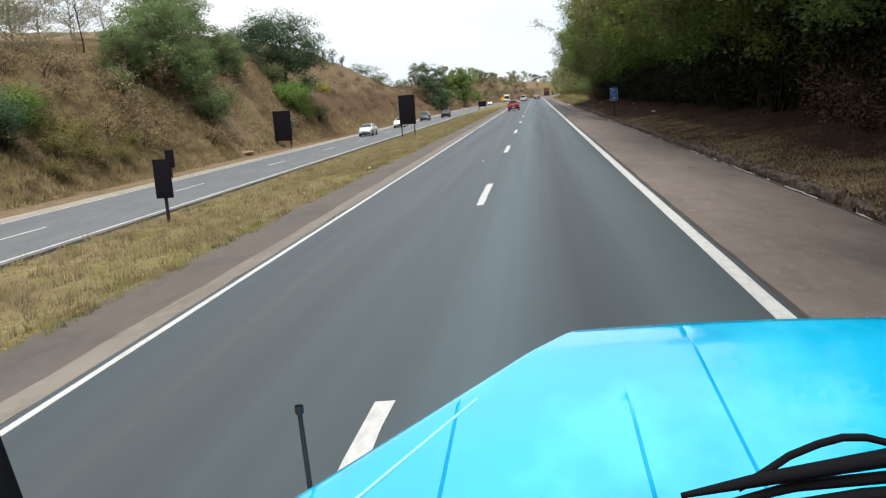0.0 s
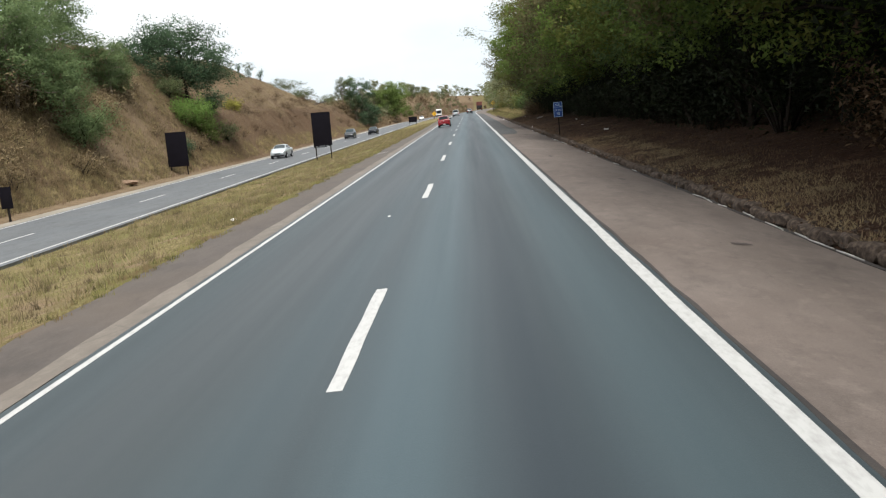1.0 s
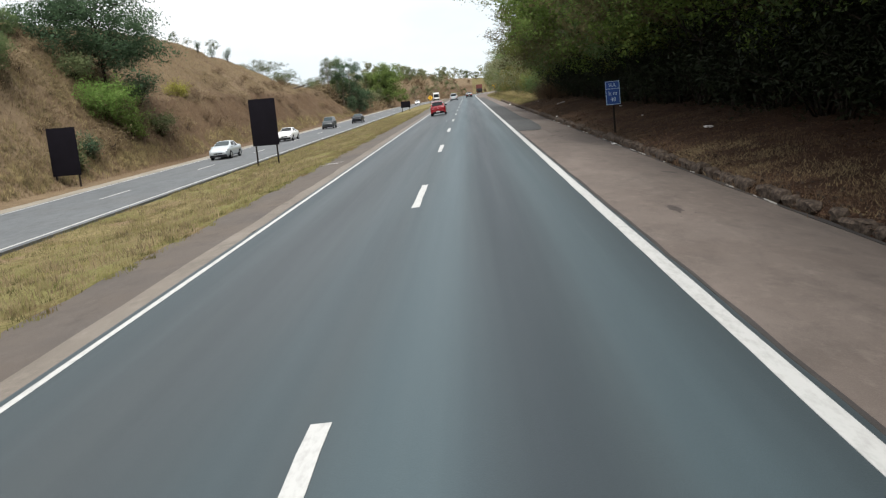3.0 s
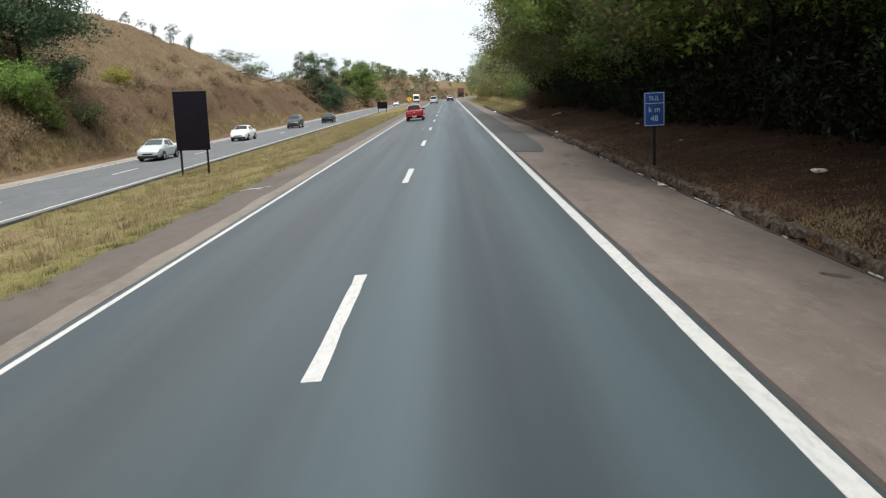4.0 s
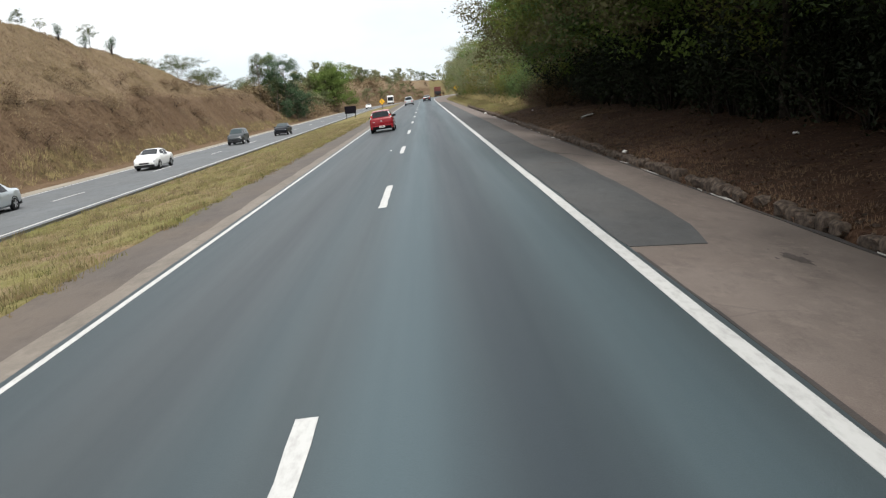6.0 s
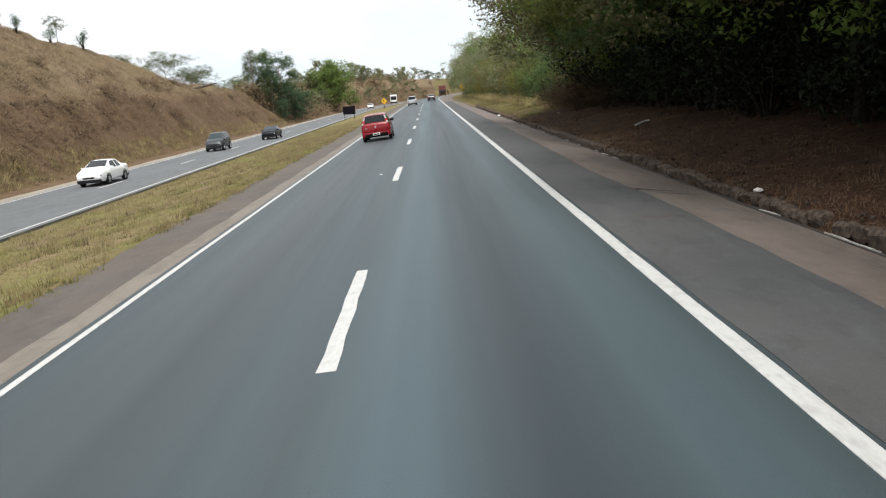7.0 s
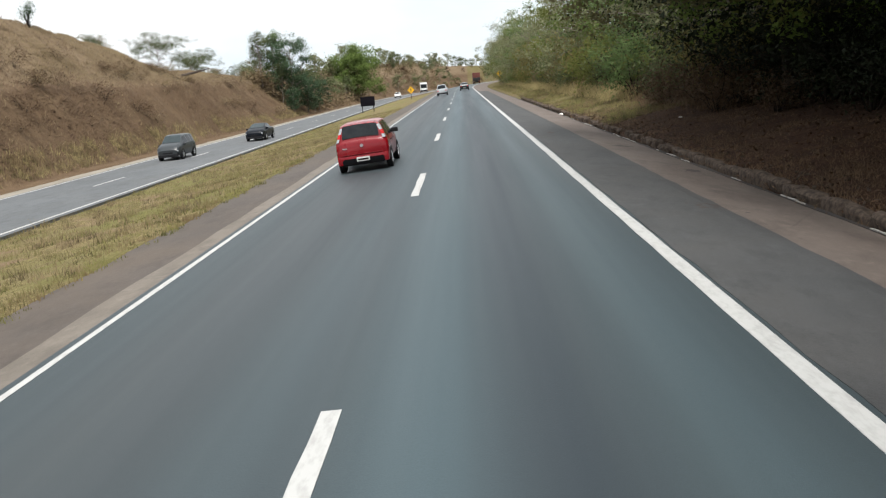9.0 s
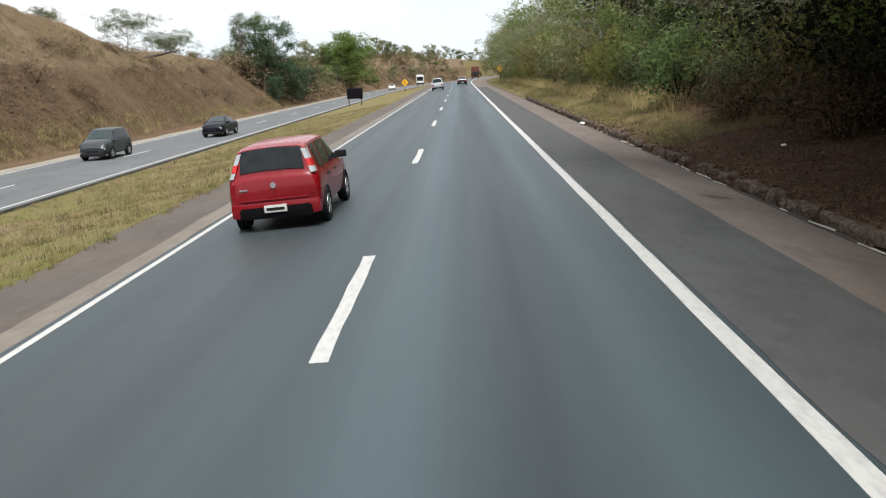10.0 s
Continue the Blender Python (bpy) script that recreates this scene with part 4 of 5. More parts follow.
tagged(part("fallen_trunk", snag.mesh("fallen_trunk"), TRUNK_LOG), "dead leaning tree trunk on the grassy slope", "dead wood")

dry_hill = Planter([make_bush("dry_brush", "dry brown brush on the steep slope", 170 + s, 1.2, 1.7, 760, 0.12, (SLOPE_STRAW, LEAF_RUST, LEAF_DRY, LEAF_RUST)[s], BARK, "dry brush of the slope", "shrub", stems=7) for s in range(4)])
for k in range(280):
    y0 = 12 + 215 * rnd.random() ** 1.35
    x0 = -27.0 - rnd.random() * 8.5
    dry_hill.put(i if y0 > 108 else 2 * (i % 2), stand(x0, y0, rnd.uniform(0.4, 1.15), rnd.uniform(0, 6.28), 0.1))
    i += 1

for k in range(90):
    y0 = rnd.uniform(40, 104)
    x0 = -27.3 - rnd.random() * 8.0 - (3.0 if 72 < y0 < 92 else 0.0)
    dry_hill.put(2 * (i % 2), stand(x0, y0, rnd.uniform(0.9, 1.7), rnd.uniform(0, 6.28), 0.1))
    i += 1


def far_scrub():
    """Dry scrub over the far slope, too far off to tell one bush from the next."""
    rng = np.random.RandomState(91)
    n = 330
    y = 236 + 300 * rng.rand(n) ** 1.2
    u = -26.6 - rng.rand(n) * (9 + 26 * np.minimum(1, (y - 236) / 140))
    x = u + bend(y)
    c = np.column_stack([x, y, land_z(x, y) + 0.7])
    c = np.repeat(c, 9, 0) + rng.normal(0, 1, (n * 9, 3)) * np.array([1.3, 1.3, 0.7])
    v, f = leaf_arrays(c, 0.45, 28, 0.42, rng, flat=1.0, wide=0.5)
    return tagged(part("far_scrub", soft_mesh("far_scrub", v, f, rng.normal(0, 0.4, (len(f), 3)) + np.array([0.3, -0.4, 1.0])), SLOPE_STRAW), "rust-brown dry scrub covering the far slope", "scrub", kind="stuff")


far_scrub()


def by_height(xy, level, above, below, seed):
    """Keeps a share of the places above and below a height, with a ragged limit."""
    x, y = xy
    rng = np.random.RandomState(seed)
    high = land_z(x, y) + 1.6 * fold(x, y, 5.0) + rng.normal(0, 0.5, len(x)) > level
    keep = rng.rand(len(x)) < np.where(high, above, below)
    return x[keep], y[keep]


def blades(name, xs, ys, per, height, width, material, label, seed, lean=0.5, round_=0.12):
    """Tufts of narrow pointed blades on the ground at xs, ys."""
    rng = np.random.RandomState(seed)
    n = len(xs) * per
    x = np.repeat(xs, per) + rng.normal(0, round_, n)
    y = np.repeat(ys, per) + rng.normal(0, round_, n)
    base = np.column_stack([x, y, land_z(x, y) - 0.03])
    hh = height * np.repeat(rng.uniform(0.5, 1.3, len(xs)), per) * rng.uniform(0.55, 1.2, n)
    a = rng.uniform(0, 2 * math.pi, n)
    out = np.column_stack([np.cos(a), np.sin(a), 0 * a])
    side = np.column_stack([-np.sin(a), np.cos(a), 0 * a]) * (width * rng.uniform(0.7, 1.3, n))[:, None]
    turn = np.where(out[:, 1:2] + 0.4 * out[:, 0:1] * np.sign(x.mean()) < 0, 1.0, -1.0)
    side *= turn
    tip = base - turn * out * (hh * lean * rng.rand(n))[:, None] + np.column_stack([0 * hh, 0 * hh, hh])
    v = np.stack([base - side, base + side, tip], 1).reshape(-1, 3)
    f = np.arange(n * 3).reshape(n, 3)
    face = np.cross(v[1::3] - v[0::3], v[2::3] - v[0::3])
    face /= np.linalg.norm(face, axis=1)[:, None]
    me = soft_mesh(name, v, f, 0.5 * face + np.array([0, 0, 1.0]))
    return tagged(part(name, me, material), label, "grass", kind="stuff")


def spread(n, u0, u1, y0, y1, seed, near=1.0, patch=None):
    """Random places in a strip, thicker where y is low and where the patches lie."""
    rng = np.random.RandomState(seed)
    y = y0 + (y1 - y0) * rng.rand(n) ** near
    x = u0 + (u1 - u0) * rng.rand(n)
    if patch is not None:
        keep = fold(x + seed, y, patch, 3) > rng.uniform(-0.25, 0.2, n)
        x, y = x[keep], y[keep]
    return x, y


def along(xy, ys, shares, seed):
    """Keeps a share of the places that changes along the road."""
    x, y = xy
    keep = np.random.RandomState(seed).rand(len(x)) < np.interp(y, ys, shares)
    return x[keep], y[keep]


blades("median_grass", *along(spread(30000, -13.9, -5.75, -4, 190, 1, 1.25, 2.6), (0, 30, 60), (0.25, 0.4, 1.0), 81), 7, 0.13, 0.012, GRASS_GREEN, "short half-dry yellow-green grass of the median", 2, 0.9)
clumped = along(spread(5200, -13.7, -5.9, -2, 150, 23, 1.5, 1.6), (0, 40, 70), (1.0, 0.8, 0.45), 82)
blades("median_tufts", *clumped, 18, 0.27, 0.016, MEDIAN_STRAW, "thick dry grass tufts scattered over the median", 24, 1.3, 0.13)
blades("median_edge_grass", *spread(3600, -6.0, -5.3, -4, 150, 41, 1.3, 1.1), 10, 0.13, 0.012, GRASS_GREEN, "ragged grass creeping over the shoulder's edge", 42, 1.0, 0.07)
blades("median_straw", *spread(12000, -13.9, -5.7, -4, 190, 3, 1.25, 3.4), 7, 0.16, 0.012, MEDIAN_STRAW, "dry straw-coloured grass tufts of the median", 4, 1.1)
blades("slope_grass_straw", *by_height(spread(38000, -43, -26.4, 8, 240, 5, 0.95, 6.0), 4.3, 1.0, 0.12, 51), 11, 0.28, 0.045, SLOPE_STRAW, "tall dry straw grass covering the slope", 6, 2.2, 0.40)
blades("slope_grass_rust", *by_height(spread(32000, -40, -26.3, 8, 240, 7, 0.95, 7.5), 4.3, 0.15, 1.0, 52), 11, 0.28, 0.045, LEAF_RUST, "rust-brown dry grass covering the slope", 8, 2.2, 0.40)
blades("slope_grass_yellow", *spread(9000, -32, -26.2, 8, 70, 9, 1.0, 5.0), 10, 0.5, 0.03, SLOPE_YELLOW, "yellow-green dry grass low on the slope", 10, 0.8, 0.25)
blades("slope_grass_gold", *spread(16000, -40, -26.6, 26, 108, 57, 1.0, 3.2), 10, 0.42, 0.035, SLOPE_YELLOW, "thick golden dry grass high on the near slope", 58, 1.4, 0.32)
blades("slope_foot_grass", *spread(5200, -27.6, -26.25, 8, 240, 61, 1.0, 2.6), 12, 0.55, 0.03, SLOPE_YELLOW, "tall dry grass fringe at the foot of the slope", 62, 0.8, 0.16)
blades("verge_grass", *spread(7000, 7.45, 11.0, -4, 120, 11, 1.6, 1.8), 9, 0.10, 0.016, LEAF_RUST, "sparse dry grass on the shaded verge", 12, 1.0)
blades("verge_straw", *spread(4200, 7.5, 9.4, 2, 56, 17, 1.2, 1.3), 12, 0.10, 0.018, LEAF_DRY, "low dry straw grass on top of the verge", 18, 2.2, 0.16)
blades("verge_litter_grass", *spread(2600, 7.5, 11.5, 106, 150, 19, 1.5, 1.4), 12, 0.09, 0.012, LEAF_RUST, "low dry straw and litter on the wood's verge", 20, 2.0, 0.18)
blades("verge_grass_sunny", *spread(8000, 7.6, 12.0, 130, 270, 13, 1.2, 3.0), 9, 0.24, 0.014, GRASS_GREEN, "green and yellow grass on the sunny verge", 14, 0.9)
blades("kerb_grass", *spread(1700, 7.25, 8.3, 44, 120, 75, 1.2, 1.6), 11, 0.11, 0.010, LEAF_RUST, "short dry grass and leaves spilling over the kerb stones", 76, 1.6, 0.14)
blades("roadside_reeds", *spread(900, 10.6, 12.9, 140.5, 178, 71, 1.0, 1.2), 9, 1.25, 0.018, SLOPE_YELLOW, "tall tan reeds in front of the wood's edge", 72, 0.7, 0.34)
blades("tawny_brush", *spread(420, 10.6, 12.8, 127, 142, 73, 0.8, 1.3), 12, 0.5, 0.014, LEAF_RUST, "knee-high tawny dry brush in front of the wood", 74, 1.0, 0.25)
blades("tall_reeds", *spread(3000, 10.2, 13.2, 141, 260, 15, 1.3, 3.5), 14, 0.9, 0.02, GRASS_REED, "tall yellow dry reeds at the wood's edge", 16, 1.1, 0.3)


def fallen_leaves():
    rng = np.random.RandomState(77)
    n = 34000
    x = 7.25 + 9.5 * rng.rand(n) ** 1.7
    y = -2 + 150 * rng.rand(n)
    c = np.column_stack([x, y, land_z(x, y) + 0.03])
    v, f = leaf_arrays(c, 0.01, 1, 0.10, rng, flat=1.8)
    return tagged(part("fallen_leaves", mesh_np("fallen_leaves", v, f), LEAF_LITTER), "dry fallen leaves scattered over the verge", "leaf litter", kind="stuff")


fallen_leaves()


# ---- kerb and gutter ----
strip("gutter", (7.09, 7.14, 7.2), 0.005, SEAM, "dark dirty gutter along the kerb", "gutter", wave=0.06, step=0.8, thick=0.01, y1=260)


def kerb_run():
    """Broken concrete kerb stones along the verge, each its own piece."""
    kerb = tagged(new("kerb"), "low kerb of rough brown stones with earth behind it", "kerb", kind="structure")
    forms = []
    for s in range(9):
        bm = bmesh.new()
        bmesh.ops.create_icosphere(bm, subdivisions=2, radius=1.0)
        for v in bm.verts:
            c = v.co.copy()
            c = Vector([math.copysign(abs(e) ** 0.6, e) for e in c])
            c += (0.18 if s > 6 else 0.38) * noise.noise_vector(v.co * 1.8 + Vector((s * 7.3, 0, 0)))
            v.co = Vector((c.x * 0.15, c.y * (0.50 if s > 6 else 0.27), c.z * 0.16))
        me = mesh_bm("kerb_stone", bm, 28)
        me.materials.append(KERB)
        forms.append(me)
    q = random.Random(5)
    y = -6.0
    while y < 180:
        long_ = 105 < y < 119
        if q.random() > (0.0 if long_ else 0.10 if y < 105 else 0.3):
            ob = new("kerb_stone", forms[q.randrange(7, 9) if long_ else q.randrange(7)])
            ob.parent = kerb
            s = q.uniform(0.95, 1.05) if long_ else q.uniform(0.75, 1.2)
            ob.matrix_basis = Matrix.LocRotScale((7.37 + q.uniform(-0.04, 0.05), y, -0.12 + q.uniform(-0.05, 0.03)), Euler((q.uniform(-0.12, 0.12), q.uniform(-0.25, 0.15), q.uniform(-0.2, 0.2) * (0.2 if long_ else 1.0))), (s, q.uniform(0.85, 1.15), s * q.uniform(0.8, 1.15)))
        y += 0.86 if long_ else 0.50
    flakes = []
    for s in range(4):
        r = random.Random(40 + s)
        bm = box(bmesh.new(), -0.03, 0.04, -0.3, 0.3, -0.02, 0.025)
        bmesh.ops.subdivide_edges(bm, edges=[e for e in bm.edges if e.calc_length() > 0.3], cuts=4)
        for v in bm.verts:
            v.co += 0.03 * noise.noise_vector(v.co * 9.0 + Vector((s * 5, 0, 0)))
        me = mesh_bm("paint_flake", bm)
        me.materials.append(WHITEWASH)
        flakes.append(me)
    for k in range(64):
        y = q.uniform(6, 142)
        ob = new("paint_flake", flakes[k % 4])
        ob.parent = kerb
        ob.matrix_basis = Matrix.LocRotScale((7.14 + q.uniform(-0.03, 0.03), y, -0.178), Euler((0, 0, q.uniform(-0.08, 0.08))), (0.26, q.uniform(0.3, 1.8), 0.45))


kerb_run()


def clods():
    """Lumps of earth and rubble in the bank behind the kerb."""
    rng = np.random.RandomState(31)
    vs, fs, n = [], [], 0
    cube = np.array([(x, y, z) for x in (-1, 1) for y in (-1, 1) for z in (-1, 1)], float)
    quads = np.array([(0, 1, 3, 2), (4, 6, 7, 5), (0, 4, 5, 1), (2, 3, 7, 6), (0, 2, 6, 4), (1, 5, 7, 3)])
    for k in range(3600):
        y = -4 + 190 * rng.rand() ** 1.2
        x = 7.38 + abs(rng.normal(0, 0.45))
        s = rng.uniform(0.008, 0.034)
        p = cube * s * rng.uniform(0.6, 1.4, 3) * rng.uniform(0.6, 1.1, (8, 1))
        a = rng.uniform(0, 3.1)
        p = np.column_stack([p[:, 0] * math.cos(a) - p[:, 1] * math.sin(a), p[:, 0] * math.sin(a) + p[:, 1] * math.cos(a), p[:, 2]])
        vs.append(p + np.array([x, y, float(land_z(x, y)) + 0.3 * s]))
        fs.append(quads + n)
        n += 8
    return tagged(part("rubble", mesh_np("rubble", np.concatenate(vs), np.concatenate(fs)), KERB), "lumps of earth and stone behind the kerb", "rubble", kind="stuff")


clods()


# ---- signs ----
def sign_panel(x, y, width, height, bottom, label, legs=2, turn=0.0, lean=0.0, face=PANEL_BACK):
    """A roadside panel seen from its dark back: a sheet, and posts set in the ground."""
    g = float(land_z(x, y))
    ob = empty("sign_panel", label, "road sign", at=Matrix.Translation((x, y, g)) @ Euler((0, radians(lean), radians(turn))).to_matrix().to_4x4())
    b, w = bottom - g, width / 2
    part("panel", box_mesh("panel", -w, w, -0.02, 0.02, b, b + height, 0.006), face, ob)
    for k in range(1 if legs == 1 else 2):
        px = 0.0 if legs == 1 else (-0.62 * w if k == 0 else 0.62 * w) * 1.28
        part("post", box_mesh("post", px - 0.05, px + 0.05, 0.022, 0.122, -0.4, b + height * 0.92, 0.01), POST_DARK, ob)
    return ob


sign_panel(-12.19, 84.1, 1.72, 3.05, -0.17, "large dark back of a sign on two posts in the median", turn=6)
sign_panel(-25.9, 84.2, 1.9, 3.2, -1.15, "large dark back of a sign at the foot of the slope", turn=4)
sign_panel(-12.25, 26.3, 0.62, 1.42, -0.58, "narrow dark back of a sign on one post in the median", legs=1, turn=8)
sign_panel(-24.1, 52.3, 0.62, 1.2, -1.22, "narrow dark back of a sign beyond the opposite road", legs=1, turn=5)
sign_panel(-12.6, 214.3, 2.1, 1.35, -0.6, "wide low dark sign panel on two posts in the grassy median")


def text_mesh(body, size):
    cu = bpy.data.curves.new("lettering", "FONT")
    cu.body, cu.size, cu.align_x, cu.align_y, cu.extrude = body, size, "CENTER", "CENTER", 0.002
    ob = bpy.data.objects.new("lettering", cu)
    scene.collection.objects.link(ob)
    bpy.context.view_layer.update()
    me = bpy.data.meshes.new_from_object(ob.evaluated_get(bpy.context.evaluated_depsgraph_get()))
    bpy.data.objects.remove(ob)
    bpy.data.curves.remove(cu)
    me.materials.clear()
    return me


def kilometre_sign(x, y, bottom):
    g = float(land_z(x, y))
    ob = empty("kilometre_sign", "blue kilometre sign with white lettering on a dark post", "road sign", at=pose(x, y, g, 0, -1.5, -4))
    b, w, h = bottom - g, 0.315, 1.04
    part("plate", box_mesh("plate", -w, w, -0.012, 0.012, b, b + h, 0.004), SIGN_BLUE, ob)
    t = 0.019
    for nm, x0, x1, z0, z1 in (("border", -w + 0.015, w - 0.015, b + h - 0.015 - t, b + h - 0.015), ("border", -w + 0.015, w - 0.015, b + 0.015, b + 0.015 + t),
                               ("border", -w + 0.015, -w + 0.015 + t, b + 0.034, b + h - 0.034), ("border", w - 0.015 - t, w - 0.015, b + 0.034, b + h - 0.034),
                               ("divider", -w + 0.034, w - 0.034, b + 0.69, b + 0.69 + t)):
        part(nm, box_mesh(nm, x0, x1, -0.017, -0.0125, z0, z1), SIGN_WHITE, ob)
    for body, size, z in (("SUL", 0.20, 0.85), ("k m", 0.245, 0.50), ("48", 0.24, 0.23)):
        part("lettering", text_mesh(body, size), SIGN_WHITE, ob, at=pose(0, -0.0155, b + z, 90, 0, 0))
    part("post", box_mesh("post", -0.04, 0.04, 0.014, 0.09, -0.4, b + h * 0.8, 0.01), POST_DARK, ob)
    return ob


kilometre_sign(7.73, 66.85, 1.26)


def warning_sign(x, y, side, centre, label, turn=0.0):
    g = float(land_z(x, y))
    ob = empty("warning_sign", label, "road sign", at=Matrix.Translation((x, y, g)))
    m = pose(0, 0, centre - g, 0, 45, 0)
    s = side / 2
    part("plate", box_mesh("plate", -s, s, -0.012, 0.012, -s, s, 0.05), SIGN_YELLOW, ob, at=m)
    a = side * 0.3
    bm = box(bmesh.new(), -0.07, 0.07, -0.019, -0.0135, -a, a * 0.4)
    box(bm, -0.2, 0.07, -0.019, -0.0135, a * 0.4, a * 0.75)
    part("symbol", mesh_bm("symbol", bm), BLACK, ob, at=Matrix.Translation((0, 0, centre - g)))
    part("post", box_mesh("post", -0.05, 0.05, 0.014, 0.1, -0.4, centre - g + 0.3, 0.01), POST_DARK, ob)
    return ob


warning_sign(-9.2, 264.0, 1.05, 0.75, "yellow diamond warning sign on a post in the median")
warning_sign(9.3, 268.0, 1.05, 2.75, "yellow diamond warning sign on a post at the verge")


# ---- vehicles ----
class Shell:
    """A car body lofted along y: rows of y, sill z, belt z, half width, roof z, half roof width."""

    def __init__(self, rows):
        self.r = np.array(rows, float)

    def at(self, y):
        return [np.interp(y, self.r[:, 0], self.r[:, k]) for k in range(1, 6)]

    def ring(self, y):
        zb, zw, hw, zt, ht = self.at(y)
        return [(hw * 0.84, zb), (hw * 0.965, zb + 0.09), (hw, zb + 0.30 * (zw - zb) + 0.06), (hw, zb + 0.68 * (zw - zb)), (hw * 0.965, zw), (ht + 0.25 * (hw * 0.965 - ht), zw + 0.72 * (zt - zw)), (ht, zw + 0.93 * (zt - zw)), (ht * 0.8, zt), (ht * 0.4, zt + 0.012)]

    def mesh(self, name):
        bm = bmesh.new()
        ys = self.r[:, 0]
        fine = sorted(set(np.round(np.concatenate([np.linspace(a, b, 3)[:-1] for a, b in zip(ys, ys[1:])] + [[ys[-1]]]), 4)))
        rings = []
        for y in fine:
            h = self.ring(y)
            pts = [(x, y, z) for x, z in h] + [(-x, y, z) for x, z in reversed(h)]
            rings.append([bm.verts.new(p) for p in pts])
        for p, q in zip(rings, rings[1:]):
            n = len(p)
            for k in range(n):
                bm.faces.new((p[k], p[(k + 1) % n], q[(k + 1) % n], q[k]))
        bm.faces.new(rings[0])
        bm.faces.new(rings[-1])
        return mesh_bm(name, bm, 38)

    def side_glass(self, name, y0, y1, slope0=0.0, slope1=0.0, lo=0.10, hi=0.86):
        """Glass set 7 mm proud of the flank on one side; slopes shift its upper corners."""
        bm = bmesh.new()
        grid = []
        for s in np.linspace(0, 1, 5):
            row = []
            for t in np.linspace(lo, hi, 4):
                f = (t - lo) / (hi - lo)
                y = (y0 + slope0 * f) * (1 - s) + (y1 + slope1 * f) * s
                zb, zw, hw, zt, ht = self.at(y)
                h = self.ring(y)
                z = zw + t * (zt - zw)
                x = np.interp(z, [h[4][1], h[5][1], h[6][1], h[7][1]], [h[4][0], h[5][0], h[6][0], h[7][0]]) + 0.007
                row.append(bm.verts.new((x, y, z)))
            grid.append(row)
        for a, b in zip(grid, grid[1:]):
            for k in range(3):
                bm.faces.new((a[k], b[k], b[k + 1], a[k + 1]))
        return mesh_bm(name, bm, 60)

    def end_glass(self, name, y0, y1, f0, f1, lift):
        """Glass over the sloping front or back, between the roof lines at y0 and y1."""
        bm = bmesh.new()
        grid = []
        for s in np.linspace(0, 1, 5):
            y = y0 * (1 - s) + y1 * s
            zb, zw, hw, zt, ht = self.at(y)
            w = ht * (f0 * (1 - s) + f1 * s)
            grid.append([bm.verts.new((w * t, y + lift[0], zt + lift[1] + 0.014 * (1 - abs(t)) - 0.02 * abs(t) ** 4)) for t in (-1, -0.8, -0.4, 0, 0.4, 0.8, 1)])
        for a, b in zip(grid, grid[1:]):
            for k in range(6):
                bm.faces.new((a[k], b[k], b[k + 1], a[k + 1]))
        return mesh_bm(name, bm, 60)


def wheel_parts(ob, x, y, radius, width):
    """A tyre with its rim, spokes and hub as sub-parts."""
    side = 1 if x > 0 else -1
    w = width / 2
    tyre = part("wheel", lathe("wheel", [(-w, radius * 0.62), (-w * 0.98, radius * 0.9), (-w * 0.7, radius), (w * 0.7, radius), (w * 0.98, radius * 0.9), (w, radius * 0.62)], 28), TYRE, ob, at=Matrix.Translation((x, y, radius)))
    part("rim", lathe("rim", [(side * (w - 0.03), radius * 0.66), (side * (w + 0.004), radius * 0.64), (side * (w - 0.012), radius * 0.57), (side * (w - 0.03), radius * 0.2), (side * (w - 0.012), radius * 0.14)], 24), RIM, tyre)
    bm = bmesh.new()
    for k in range(5):
        m = Matrix.Rotation(2 * math.pi * k / 5, 4, "X")
        box(bm, side * w - 0.02, side * w + 0.008, -0.028, 0.028, radius * 0.1, radius * 0.6, 0.0, m)
    part("spokes", mesh_bm("spokes", bm), RIM, tyre)
    return tyre


HATCH = [(0.0, 0.36, 0.84, 0.76, 0.88, 0.66), (0.07, 0.27, 0.89, 0.805, 1.00, 0.665), (0.14, 0.25, 0.92, 0.815, 1.22, 0.645), (0.24, 0.24, 0.925, 0.82, 1.43, 0.60), (0.42, 0.24, 0.93, 0.82, 1.475, 0.585), (1.2, 0.22, 0.93, 0.82, 1.50, 0.59), (1.9, 0.22, 0.92, 0.82, 1.49, 0.585), (2.2, 0.22, 0.91, 0.82, 1.43, 0.585),
         (2.82, 0.22, 0.90, 0.815, 1.02, 0.66), (3.3, 0.24, 0.84, 0.80, 0.93, 0.62), (3.6, 0.27, 0.72, 0.76, 0.80, 0.58), (3.77, 0.34, 0.58, 0.66, 0.62, 0.5)]
SEDAN = [(0.0, 0.40, 0.86, 0.78, 0.92, 0.66), (0.08, 0.28, 0.92, 0.84, 1.02, 0.68), (0.55, 0.25, 0.93, 0.86, 1.06, 0.68), (0.75, 0.24, 0.93, 0.86, 1.12, 0.64), (1.35, 0.22, 0.92, 0.86, 1.42, 0.58), (1.9, 0.22, 0.91, 0.86, 1.465, 0.59), (2.4, 0.22, 0.90, 0.86, 1.44, 0.59), (3.25, 0.22, 0.89, 0.855, 1.07, 0.70),
         (3.85, 0.24, 0.86, 0.84, 0.99, 0.66), (4.2, 0.26, 0.78, 0.80, 0.88, 0.60), (4.36, 0.32, 0.66, 0.72, 0.74, 0.54), (4.4, 0.36, 0.58, 0.66, 0.64, 0.5)]
